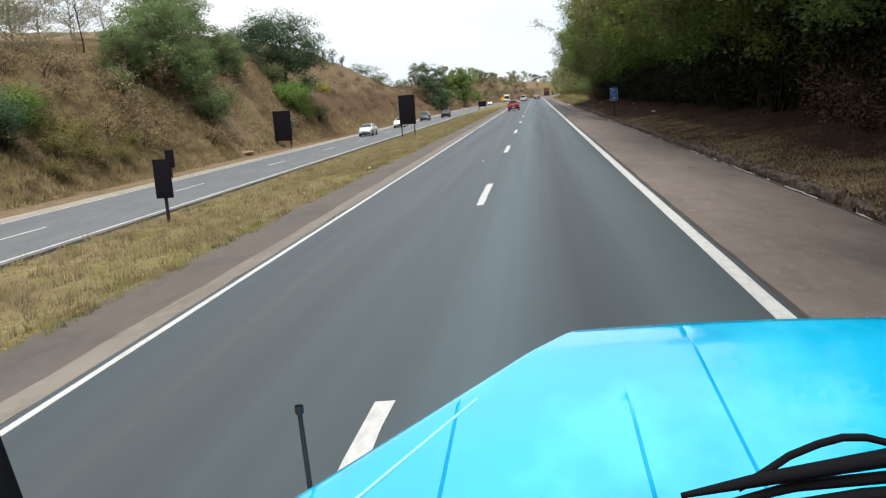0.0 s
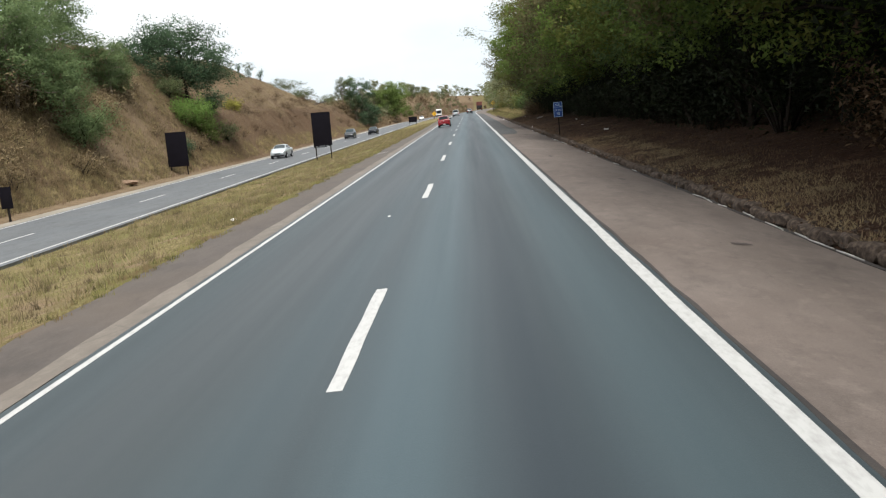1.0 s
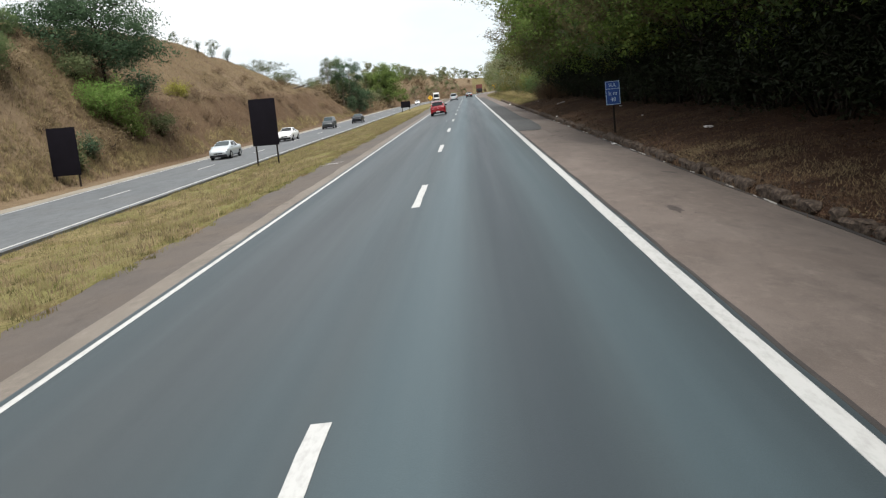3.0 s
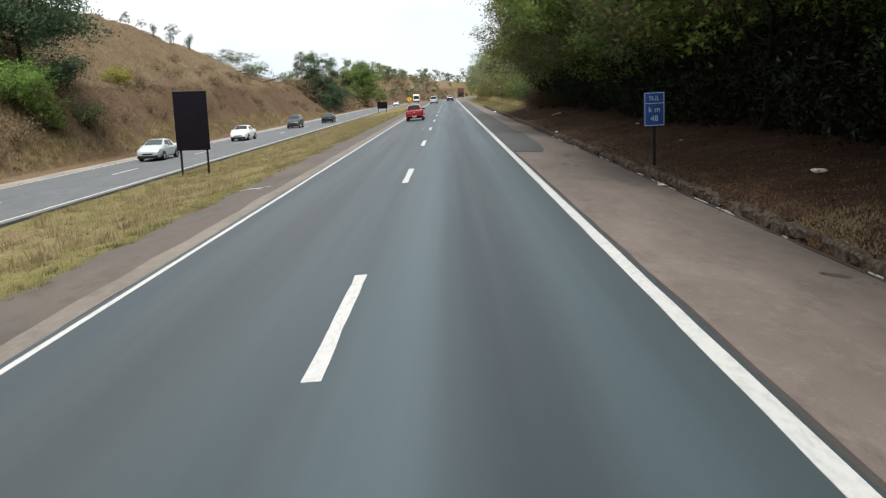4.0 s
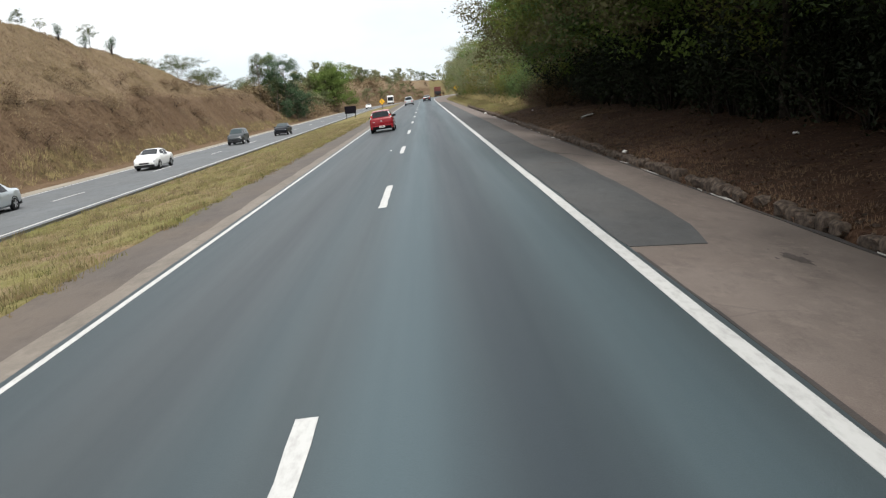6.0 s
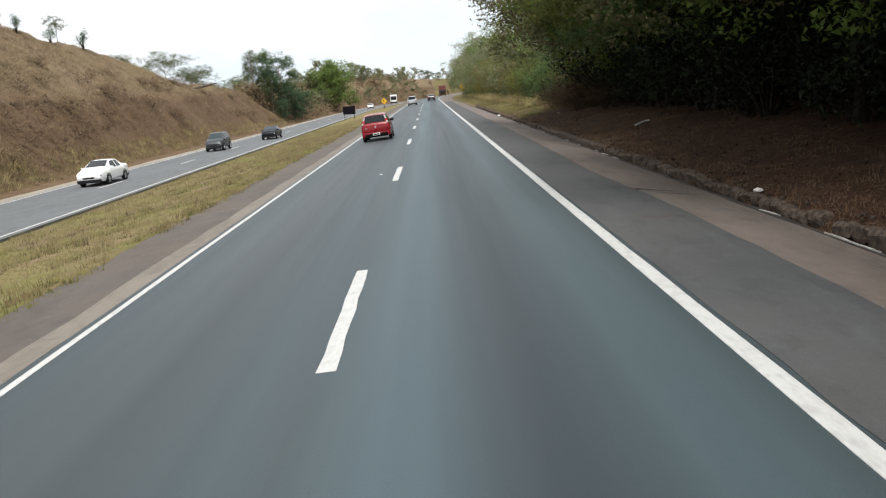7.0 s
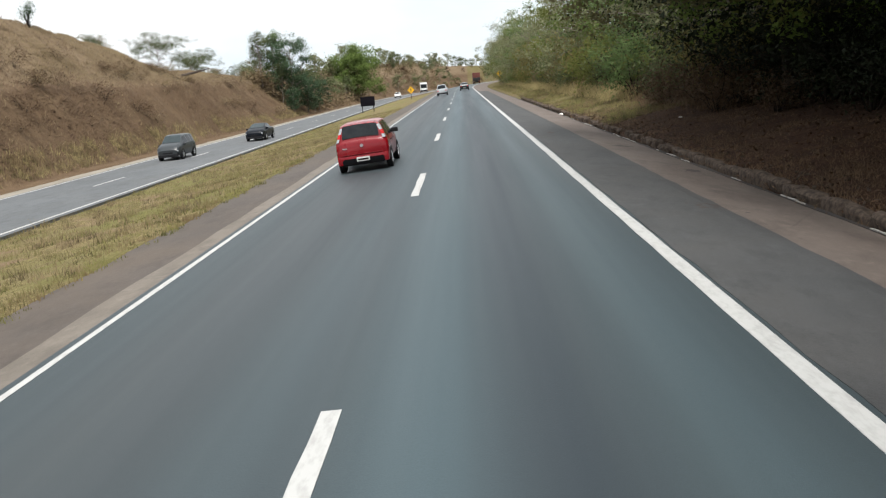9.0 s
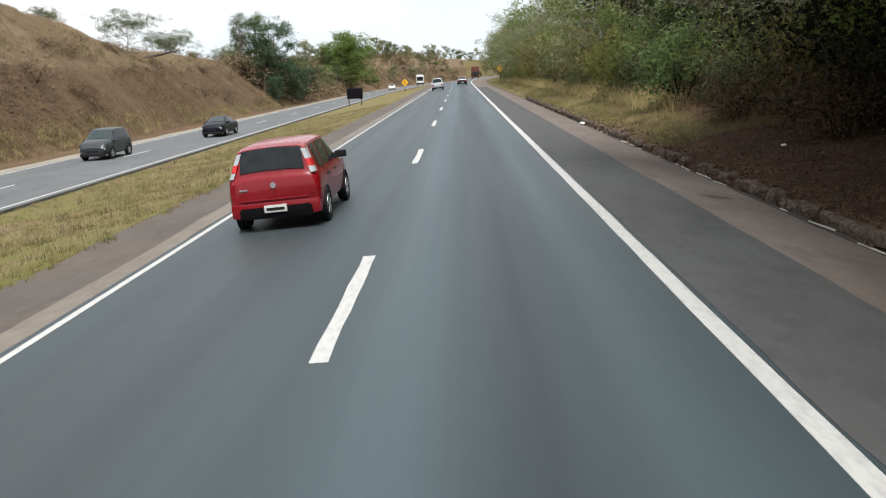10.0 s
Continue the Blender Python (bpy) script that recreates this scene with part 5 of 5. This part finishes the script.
TALL = [(a, b + 0.06, c * 1.13, d * 1.03, e * 1.14, f * 1.05) for a, b, c, d, e, f in HATCH]


def build_car(name, label, rows, paint, wheels, glass_back, glass_front, sides, group, lamps_high=False, radius=0.29, pale=False):
    """A parked-still car: body, panes, wheels, bumpers, lamps, mirrors, plate, handles. Its back is at y = 0."""
    sh = Shell(rows)
    L, hw = rows[-1][0], max(r[3] for r in rows)
    ob = empty(name, label, "car", group)
    part("body", sh.mesh("body"), paint, ob)
    part("rear_window", sh.end_glass("rear_window", *glass_back, 0.86 if lamps_high else 0.96, 0.88 if lamps_high else 0.92, (-0.016, 0.012)), GLASS, ob)
    part("windscreen", sh.end_glass("windscreen", *glass_front, 0.9, 0.92, (0.012, 0.014)), GLASS_PALE if pale else GLASS, ob)
    flip = Matrix.Diagonal((-1, 1, 1, 1))
    for a, b, s0, s1 in sides:
        me = sh.side_glass("side_window", a, b, s0, s1)
        part("side_window", me, GLASS, ob)
        part("side_window", me, GLASS, ob, at=flip)
    for y in wheels:
        liner = lathe("wheel_arch", [(-0.08, radius * 1.16), (0.012, radius * 1.16), (0.014, radius * 1.04), (-0.08, radius * 1.04)], 28)
        for sx in (1, -1):
            part("wheel_arch", liner, PLASTIC, ob, at=Matrix.Translation((sx * (hw - 0.0), y, radius * 1.06)) @ Matrix.Diagonal((sx, 1, 1, 1)))
            wheel_parts(ob, sx * (hw - 0.085), y, radius, 0.19)
    wide = hw * (0.80 if lamps_high else 0.93)
    part("rear_bumper", box_mesh("rear_bumper", -wide, wide, -0.05, 0.16, 0.22, 0.44, 0.06), RUBBER if lamps_high else PLASTIC, ob)
    if lamps_high:
        part("bumper_cover", box_mesh("bumper_cover", -hw * 0.97, hw * 0.97, -0.04, 0.2, 0.25, 0.52, 0.07), paint, ob)
    part("front_bumper", box_mesh("front_bumper", -hw * 0.84, hw * 0.84, L - 0.14, L + 0.035, 0.22, 0.42, 0.05), PLASTIC, ob)
    part("grille", box_mesh("grille", -hw * 0.42, hw * 0.42, L - 0.06, L + 0.012, 0.47, 0.57, 0.02), PLASTIC, ob)
    plate = part("number_plate", box_mesh("number_plate", -0.2, 0.2, -0.075, -0.052, 0.33 if lamps_high else 0.40, 0.46 if lamps_high else 0.53, 0.006), PLATE, ob)
    part("plate_bar", box_mesh("plate_bar", -0.16, 0.16, -0.079, -0.0755, 0.365 if lamps_high else 0.435, 0.415 if lamps_high else 0.485), POST_DARK, plate)
    for sx in (1, -1):
        if lamps_high:
            for z0, z1, mt in ((0.96, 1.06, LAMP_CLEAR), (1.064, 1.19, LAMP_RED), (1.194, 1.37, LAMP_CLEAR)):
                bm = bmesh.new()
                ends = []
                for zz in (z0, z1):
                    y = np.interp(zz, [0.88, 1.0, 1.22, 1.43], [0.0, 0.07, 0.14, 0.24])
                    h = sh.ring(y + 0.10)
                    xe = np.interp(zz, [p[1] for p in h[4:8]], [p[0] for p in h[4:8]]) - 0.035
                    ends.append([bm.verts.new((sx * (xe + dx), y + dy, zz)) for dx, dy in ((-0.05, -0.018), (0.025, -0.012), (0.045, 0.11), (-0.05, 0.09))])
                for k in range(4):
                    bm.faces.new((ends[0][k], ends[0][(k + 1) % 4], ends[1][(k + 1) % 4], ends[1][k]))
                bm.faces.new(ends[0])
                bm.faces.new(ends[1])
                part("tail_lamp", mesh_bm("tail_lamp", bm), mt, ob)
        else:
            part("tail_lamp", box_mesh("tail_lamp", sx * hw * 0.76 - 0.12, sx * hw * 0.76 + 0.12, -0.02, 0.12, 0.70, 0.86, 0.03), LAMP_RED, ob)
        part("headlamp", box_mesh("headlamp", sx * hw * 0.72 - 0.14, sx * hw * 0.72 + 0.12, L - 0.24, L - 0.03, 0.56, 0.70, 0.04), LAMP_CLEAR, ob)
        my = glass_front[0] + 0.42
        part("mirror", box_mesh("mirror", sx * (hw + 0.02) - 0.12, sx * (hw + 0.02) + 0.12, my - 0.05, my + 0.07, 0.94, 1.08, 0.035), PLASTIC if lamps_high else paint, ob)
        for a, b, s0, s1 in sides[:2]:
            part("door_handle", box_mesh("door_handle", sx * (hw + 0.004) - 0.016, sx * (hw + 0.004) + 0.016, a + 0.05, a + 0.20, 0.80, 0.825, 0.008), PLASTIC if lamps_high else paint, ob)
    return ob


def hatch_args():
    return dict(rows=HATCH, wheels=(0.62, 2.99), glass_back=(0.082, 0.232), glass_front=(2.18, 2.80), sides=[(0.95, 1.62, 0.02, 0.0), (1.70, 2.62, 0.0, -0.38), (0.45, 0.86, 0.06, 0.02)])


def sedan_args():
    return dict(rows=SEDAN, wheels=(0.78, 3.42), glass_back=(0.80, 1.33), glass_front=(2.44, 3.2), sides=[(1.15, 1.85, 0.22, 0.0), (1.93, 2.95, 0.0, -0.42)], radius=0.31)


def place_car(ob, x, y, onward=True, z=None):
    """Stands a car on its carriageway; onward: it heads away down the road, its back at y; else it comes the other way, its nose at y."""
    u = x - float(bend(y))
    slope = (float(road_z(u + 0.7)) - float(road_z(u - 0.7))) / 1.4
    tilt = -math.degrees(math.atan(slope)) * (1 if onward else -1)
    length = 0.0 if onward else ob["reach"]
    ob.matrix_basis = pose(x, y + length, float(road_z(u)) + 0.004, 0, tilt, 0 if onward else 180)
    del ob["reach"]


def car(name, label, kind, paint, x, y, onward, group="", **more):
    a = dict(hatch_args() if kind == "hatch" else sedan_args())
    if kind == "tall":
        a = dict(hatch_args(), rows=TALL, radius=0.33, glass_back=(0.035, 0.232))
    ob = build_car(name, label, paint=paint, group=group, **a, **more)
    ob["reach"] = a["rows"][-1][0]
    place_car(ob, x, y, onward)
    return ob


red_car = car("red_hatchback", "small bright red hatchback in the inner lane seen from behind", "hatch", RED, -1.92, 119.22, True, lamps_high=True)
part("badge", lathe("badge", [(-0.008, 0.05), (0.006, 0.05), (0.008, 0.03)], 20), RIM, red_car, at=pose(0, -0.012, 0.80, 0, 0, 90))
part("tailgate_crease", box_mesh("tailgate_crease", -0.62, 0.62, -0.03, 0.06, 0.545, 0.565, 0.01), RED, red_car)
part("model_bar", box_mesh("model_bar", -0.6, -0.46, -0.014, 0.03, 0.74, 0.765), RIM, red_car)
car("silver_sedan", "silver-blue sedan on the far lane of the opposite road", "sedan", SILVER, -19.9, 98.2, False, "oncoming cars", pale=True)
car("white_hatchback", "white car on the far lane of the opposite road", "sedan", WHITE, -19.6, 122.0, False, "oncoming cars")
car("dark_sedan", "dark blue sedan on the near lane of the opposite road", "sedan", NAVY, -17.3, 166.0, False, "oncoming cars", pale=True)
car("grey_wagon", "dark grey tall car on the opposite road", "tall", GREY, -19.6, 150.9, False, "oncoming cars", pale=True)
car("silver_wagon", "silver tall car ahead in the inner lane", "tall", SILVER, -1.95, 228.0, True, "cars ahead")
car("black_car", "black car ahead in the outer lane", "sedan", CARBLACK, 1.75, 252.0, True, "cars ahead")
car("pale_car", "small pale car far away on the opposite road", "hatch", WHITE, -16.6, 322.0, False, "oncoming cars")


def box_truck(x, y):
    ob = empty("cargo_truck", "distant red-brown cargo truck on the road ahead", "truck", at=Matrix.Translation((x, y, float(road_z(x - float(bend(y)))))))
    part("cargo_body", box_mesh("cargo_body", -1.25, 1.25, 0, 8.0, 1.2, 3.7, 0.06), CARGO, ob)
    part("tailgate", box_mesh("tailgate", -1.2, 1.2, -0.06, -0.005, 1.1, 2.1, 0.02), BLACK, ob)
    part("chassis", box_mesh("chassis", -0.5, 0.5, 0.1, 10.0, 0.75, 1.195, 0.03), BLACK, ob)
    part("cab", box_mesh("cab", -1.2, 1.2, 8.4, 10.2, 0.8, 3.1, 0.15), CARGO, ob)
    part("rear_bumper", box_mesh("rear_bumper", -1.2, 1.2, -0.1, 0.05, 0.5, 0.75, 0.02), POST_DARK, ob)
    for sx in (-1, 1):
        for yy in (1.4, 2.7, 8.8):
            wheel_parts(ob, sx * 1.05, yy, 0.5, 0.3)
        part("tail_lamp", box_mesh("tail_lamp", sx * 1.0 - 0.12, sx * 1.0 + 0.12, -0.13, -0.1, 0.55, 0.70, 0.01), LAMP_RED, ob)
    return ob


box_truck(2.0 + float(bend(372.0)), 372.0)


def coach(x, y):
    ob = empty("coach", "distant white coach coming on the opposite road", "bus", at=pose(x, y, float(road_z(x - float(bend(y)))), 0, 0, 3))
    part("body", box_mesh("body", -1.25, 1.25, 0, 11.0, 0.4, 3.5, 0.22), WHITE, ob)
    part("windscreen", box_mesh("windscreen", -1.08, 1.08, -0.02, 0.3, 1.5, 2.9, 0.08), GLASS, ob)
    part("front_bumper", box_mesh("front_bumper", -1.2, 1.2, -0.06, 0.25, 0.4, 0.85, 0.06), PLASTIC, ob)
    for k in range(5):
        for sx in (-1, 1):
            part("side_window", box_mesh("side_window", sx * 1.252 - 0.008, sx * 1.252 + 0.008, 0.7 + k * 2.0, 2.55 + k * 2.0, 1.75, 2.75, 0.004), GLASS, ob)
    for sx in (-1, 1):
        for yy in (2.2, 8.2):
            wheel_parts(ob, sx * 1.12, yy, 0.48, 0.3)
        part("headlamp", box_mesh("headlamp", sx * 0.9 - 0.18, sx * 0.9 + 0.18, -0.075, -0.03, 0.9, 1.1, 0.01), LAMP_CLEAR, ob)
    return ob


coach(-17.6 + float(bend(385.0)), 385.0)


# ---- the turquoise truck that the view starts from ----
def bonnet_truck(cx):
    """The nose of a long-bonnet truck: flat tapered bonnet with pressed creases, wings, wheels, wipers and an aerial."""
    ob = empty("bonnet_truck", "bright turquoise truck nose with a flat creased bonnet", "truck", at=Matrix.Translation((cx, 0, 0)))
    front, back = 0.33, -0.98

    def half(y):
        return float(np.interp(y, (-0.98, -0.56, 0.22, 0.33), (1.30, 1.135, 0.615, 0.535)))

    def top(y):
        return float(np.interp(y, (-0.98, -0.5, 0.1, 0.26, 0.33), (1.70, 1.728, 1.775, 1.775, 1.73)))
    bm = bmesh.new()
    creases = (-0.82, -0.45, -0.262, 0.262, 0.45, 0.82)
    ends = {0.82: -0.12, 0.45: -0.14, 0.262: 0.24}
    grid = []
    for y in np.unique(np.concatenate([np.linspace(back, front, 40), [front - 0.02, front - 0.05]])):
        w, z = half(y), top(y)
        row = []
        stops = sorted(set([round(v, 4) for v in np.linspace(-1.2, 1.2, 61)] + [round(c + d, 4) for c in creases for d in (-0.004, -0.002, 0.0, 0.002, 0.004)]))
        for x in stops:
            x = max(-0.93 * w, min(0.93 * w, x))
            dip = 0.0
            for c in creases:
                fade = max(0.0, min(1.0, (ends[abs(c)] - y) / 0.2))
                dip = max(dip, 0.007 * fade * max(0.0, 1 - abs(x - c) / 0.004))
            row.append((x, y, z - 0.018 * (x / w) ** 2 - dip))
        edge = []
        for k in range(1, 9):
            a = k / 8 * math.pi / 2
            edge.append((0.93 * w + 0.07 * w * math.sin(a), y, z - 0.016 - 0.07 * (1 - math.cos(a))))
        edge += [(w * 1.0, y, z - 0.26), (w * 1.0, y, 0.95)]
        left = [(-p[0], p[1], p[2]) for p in reversed(edge)]
        grid.append([bm.verts.new(p) for p in left + row + edge])
    for p, q in zip(grid, grid[1:]):
        for k in range(len(p) - 1):
            bm.faces.new((p[k], p[k + 1], q[k + 1], q[k]))
    bm.faces.new(grid[-1])
    part("bonnet", mesh_bm("bonnet", bm, 35), CYAN, ob)
    part("front_panel", box_mesh("front_panel", -0.62, 0.62, 0.05, 0.30, 0.62, 1.20, 0.05), CYAN, ob)
    part("grille", box_mesh("grille", -0.44, 0.44, 0.335, 0.36, 0.98, 1.5, 0.02), PLASTIC, ob)
    part("bumper", box_mesh("bumper", -1.15, 1.15, 0.2, 0.5, 0.42, 0.72, 0.05), PLASTIC, ob)
    for sx in (-1, 1):
        part("headlamp", lathe("headlamp", [(-0.05, 0.1), (0.05, 0.1), (0.07, 0.06)], 20), LAMP_CLEAR, ob, at=pose(sx * 0.62, 0.31, 0.98, 0, 0, 90))
        part("wing", box_mesh("wing", sx * 1.02 - 0.2, sx * 1.02 + 0.2, -0.98, 0.22, 0.92, 1.16, 0.08), CYAN, ob)
        wheel_parts(ob, sx * 1.03, -0.36, 0.5, 0.28)
    part("cowl", box_mesh("cowl", -1.22, 1.22, -1.22, -0.985, 1.0, 1.69, 0.04), CYAN, ob)
    aerial = Tubes()
    aerial.add([(-1.06, -0.52, 1.2), (-1.08, -0.48, 1.5), (-1.103, -0.45, 1.825)], (0.008, 0.006, 0.005), 7)
    aerial.add([(-1.103, -0.45, 1.82), (-1.103, -0.449, 1.835)], (0.009, 0.009), 7)
    part("aerial", aerial.mesh("aerial"), BLACK, ob)
    for sx in (-1, 1):
        # A thin pale tube stands in for the highlight on the rounded edge.
        ridge = Tubes()
        ridge.add([(sx * 0.78, -0.18, 1.737), (sx * 0.885, -0.40, 1.721), (sx * 0.985, -0.62, 1.708), (sx * 1.10, -0.88, 1.691)], np.full(4, 0.004), 6)
        part("pressed_ridge", ridge.mesh("pressed_ridge"), EDGE_HIGHLIGHT, ob, "pale painted highlight along the bonnet edge")
        stay = Tubes()
        stay.add([(sx * 1.20, -1.10, 1.60), (sx * 1.30, -1.02, 1.72), (sx * 1.335, -1.0, 1.90), (sx * 1.36, -1.0, 2.03), (sx * 1.42, -1.02, 2.10)], np.full(5, 0.034), 10)
        part("mirror_stay", stay.mesh("mirror_stay"), RUBBER, ob)
    mount = Tubes()
    mount.add([(0.2, -1.1, 1.66), (0.2, -1.12, 1.98)], (0.03, 0.022), 8)
    part("wiper_spindle", mount.mesh("wiper_spindle"), BLACK, ob)
    for pts, rad in (([(-0.49, -1.10, 1.985), (-0.41, -1.088, 1.996), (-0.26, -1.066, 2.012), (0.2, -1.03, 2.03)], (0.003, 0.007, 0.010, 0.011)),
                     ([(-0.46, -1.10, 1.972), (-0.37, -1.078, 1.984), (-0.2, -1.06, 1.992), (0.2, -1.04, 2.005)], (0.003, 0.006, 0.007, 0.007))):
        arm = Tubes()
        arm.add(pts, rad, 6)
        part("wiper_arm", arm.mesh("wiper_arm"), RUBBER, ob)
    blade = Tubes()
    blade.add([(-0.55, -1.12, 1.955), (-0.3, -1.075, 1.97), (0.2, -1.03, 1.985)], (0.006, 0.009, 0.010), 6)
    part("wiper_blade", blade.mesh("wiper_blade"), RUBBER, ob)
    hose = Tubes()
    hose.add([(-0.43, -1.085, 1.985), (-0.40, -1.077, 2.0), (-0.375, -1.072, 2.015), (-0.345, -1.068, 2.026), (-0.32, -1.064, 2.031), (-0.295, -1.06, 2.029), (-0.274, -1.057, 2.022), (-0.2, -1.05, 2.03)], np.full(8, 0.0042), 6)
    part("washer_hose", hose.mesh("washer_hose"), RUBBER, ob)
    return ob


bonnet_truck(1.95)


# ---- small things ----
def scrap(name, label, x, y, size, seed, long=1.0, lift=0.02, material=None):
    """A crumpled scrap lying on the ground."""
    bm = bmesh.new()
    bmesh.ops.create_icosphere(bm, subdivisions=2, radius=1.0)
    for v in bm.verts:
        v.co = Vector((v.co.x * size, v.co.y * size * long, v.co.z * size * 0.4)) + 0.45 * size * noise.noise_vector(v.co * 1.7 + Vector((seed * 3.1, 0, 0)))
    u = x - float(bend(y))
    z = float(road_z(u)) if -5.5 < u < 7.2 else float(land_z(x, y))
    ob = part(name, mesh_bm(name, bm, 30), material or LITTER, at=pose(x, y, z + lift + 0.2 * size, 0, 0, seed * 40))
    return tagged(ob, label, "litter", "litter by the road")


scrap("plastic_scrap", "white plastic scrap on the shaded verge", 9.9, 60.2, 0.11, 1, 2.0)
scrap("plastic_scrap", "crumpled white bag by the kerb", 7.55, 88.9, 0.10, 2)
scrap("plastic_scrap", "small white scrap on the leafy verge", 9.4, 125.8, 0.07, 3, lift=0.05)
scrap("plastic_scrap", "white scrap at the kerb", 7.12, 144.4, 0.14, 4, 1.5)
scrap("plastic_scrap", "white paper scrap in the gutter", 7.0, 63.2, 0.06, 5, 2.5)
scrap("plastic_scrap", "pale scrap on the median grass", -6.2, 34.0, 0.08, 6)
scrap("plastic_scrap", "small white scrap on the shaded verge", 10.08, 72.3, 0.07, 7)
scrap("plastic_scrap", "white scrap under the trees", 11.25, 84.6, 0.09, 8)
scrap("plastic_scrap", "tiny pale scrap on the asphalt", -0.72, 28.8, 0.035, 9, 2.0, 0.0)
scrap("plastic_scrap", "tiny pale scrap on the asphalt", -0.55, 98.5, 0.035, 10, 2.0, 0.0)
heap = scrap("sand_heap", "small pale heap of sand at the foot of the slope", -26.4, 73.6, 0.52, 12, 1.6, 0.0, SAND)
heap["group"] = ""
heap["category"] = "sand heap"
strap = Tubes()
a = np.linspace(0, 1, 10)
strap.add(np.column_stack([9.45 + 0.75 * a, 106.2 + 1.0 * a - 0.3 * a * a, land_z(9.45 + 0.75 * a, 106.2 + 1.0 * a - 0.3 * a * a) + 0.07]), np.full(10, 0.045), 6)
tagged(part("plastic_strip", strap.mesh("plastic_strip"), LITTER), "curved white plastic strip on the leaf-covered verge", "litter", "litter by the road")


def painted_cross(x, y):
    bm = bmesh.new()
    z = float(road_z(x)) + 0.002
    for a in (38, -62):
        m = Matrix.Translation((x, y, z)) @ Matrix.Rotation(-math.atan(0.079), 4, "Y") @ Matrix.Rotation(radians(a), 4, "Z")
        box(bm, -0.028, 0.028, -0.5, 0.5, -0.006 if a > 0 else -0.004, 0.0 if a > 0 else 0.003, 0.0, m)
    return tagged(part("painted_cross", mesh_bm("painted_cross", bm), PAINT), "small white painted cross on the dusty shoulder", "road marking", kind="structure")


painted_cross(-4.95, 66.9)


def stain(x, y, w, l, seed, label="dark mark on the worn shoulder"):
    """A dark blot, a thin uneven film on the asphalt."""
    bm = bmesh.new()
    q = random.Random(seed)
    blots = [(0.0, 0.0, 1.0)] + [(q.uniform(-1.9, 1.9), q.uniform(-1.9, 1.9), q.uniform(0.06, 0.2)) for _ in range(7)]
    for j, (ox, oy, size) in enumerate(blots):
        if j and math.hypot(ox, oy) < 1.5:
            continue
        pts = []
        n = 40 if j == 0 else 9
        for k in range(n):
            t = 2 * math.pi * k / n
            r = size * (0.85 + 0.42 * noise.noise(Vector((2.2 * math.cos(t), 2.2 * math.sin(t), 5.0 * seed + j))) + q.uniform(-0.13, 0.13))
            px, py = x + w * (ox + r * math.cos(t)), y + l * (oy + r * math.sin(t))
            pts.append(bm.verts.new((px, py, float(road_z(px)) + (0.0075 if px < 5.6 and py > 73 else -0.002))))
        bm.faces.new(pts)
    return tagged(part("oil_stain", mesh_bm("oil_stain", bm), STAIN), label, "stain", kind="structure")


# Oil stains, and at y 86 to 91 wide dark streaks across the shoulder.
for k, (x0, y0, w0, l0) in enumerate(((5.05, 67.9, 0.14, 0.3), (5.4, 67.5, 0.13, 0.22), (5.5, 90.5, 1.1, 0.13), (6.3, 90.0, 0.55, 0.10), (4.9, 86.5, 0.5, 0.10), (5.75, 72.4, 0.16, 0.4), (6.0, 34.0, 0.12, 0.3), (5.7, 22.0, 0.2, 0.15), (4.9, 45.0, 0.12, 0.5), (6.5, 52.0, 0.25, 0.2), (5.2, 108.0, 0.25, 0.3), (6.3, 121.0, 0.4, 0.2), (4.6, 127.0, 0.15, 0.6), (6.6, 114.0, 0.2, 0.35))):
    stain(x0, y0, w0, l0, k)
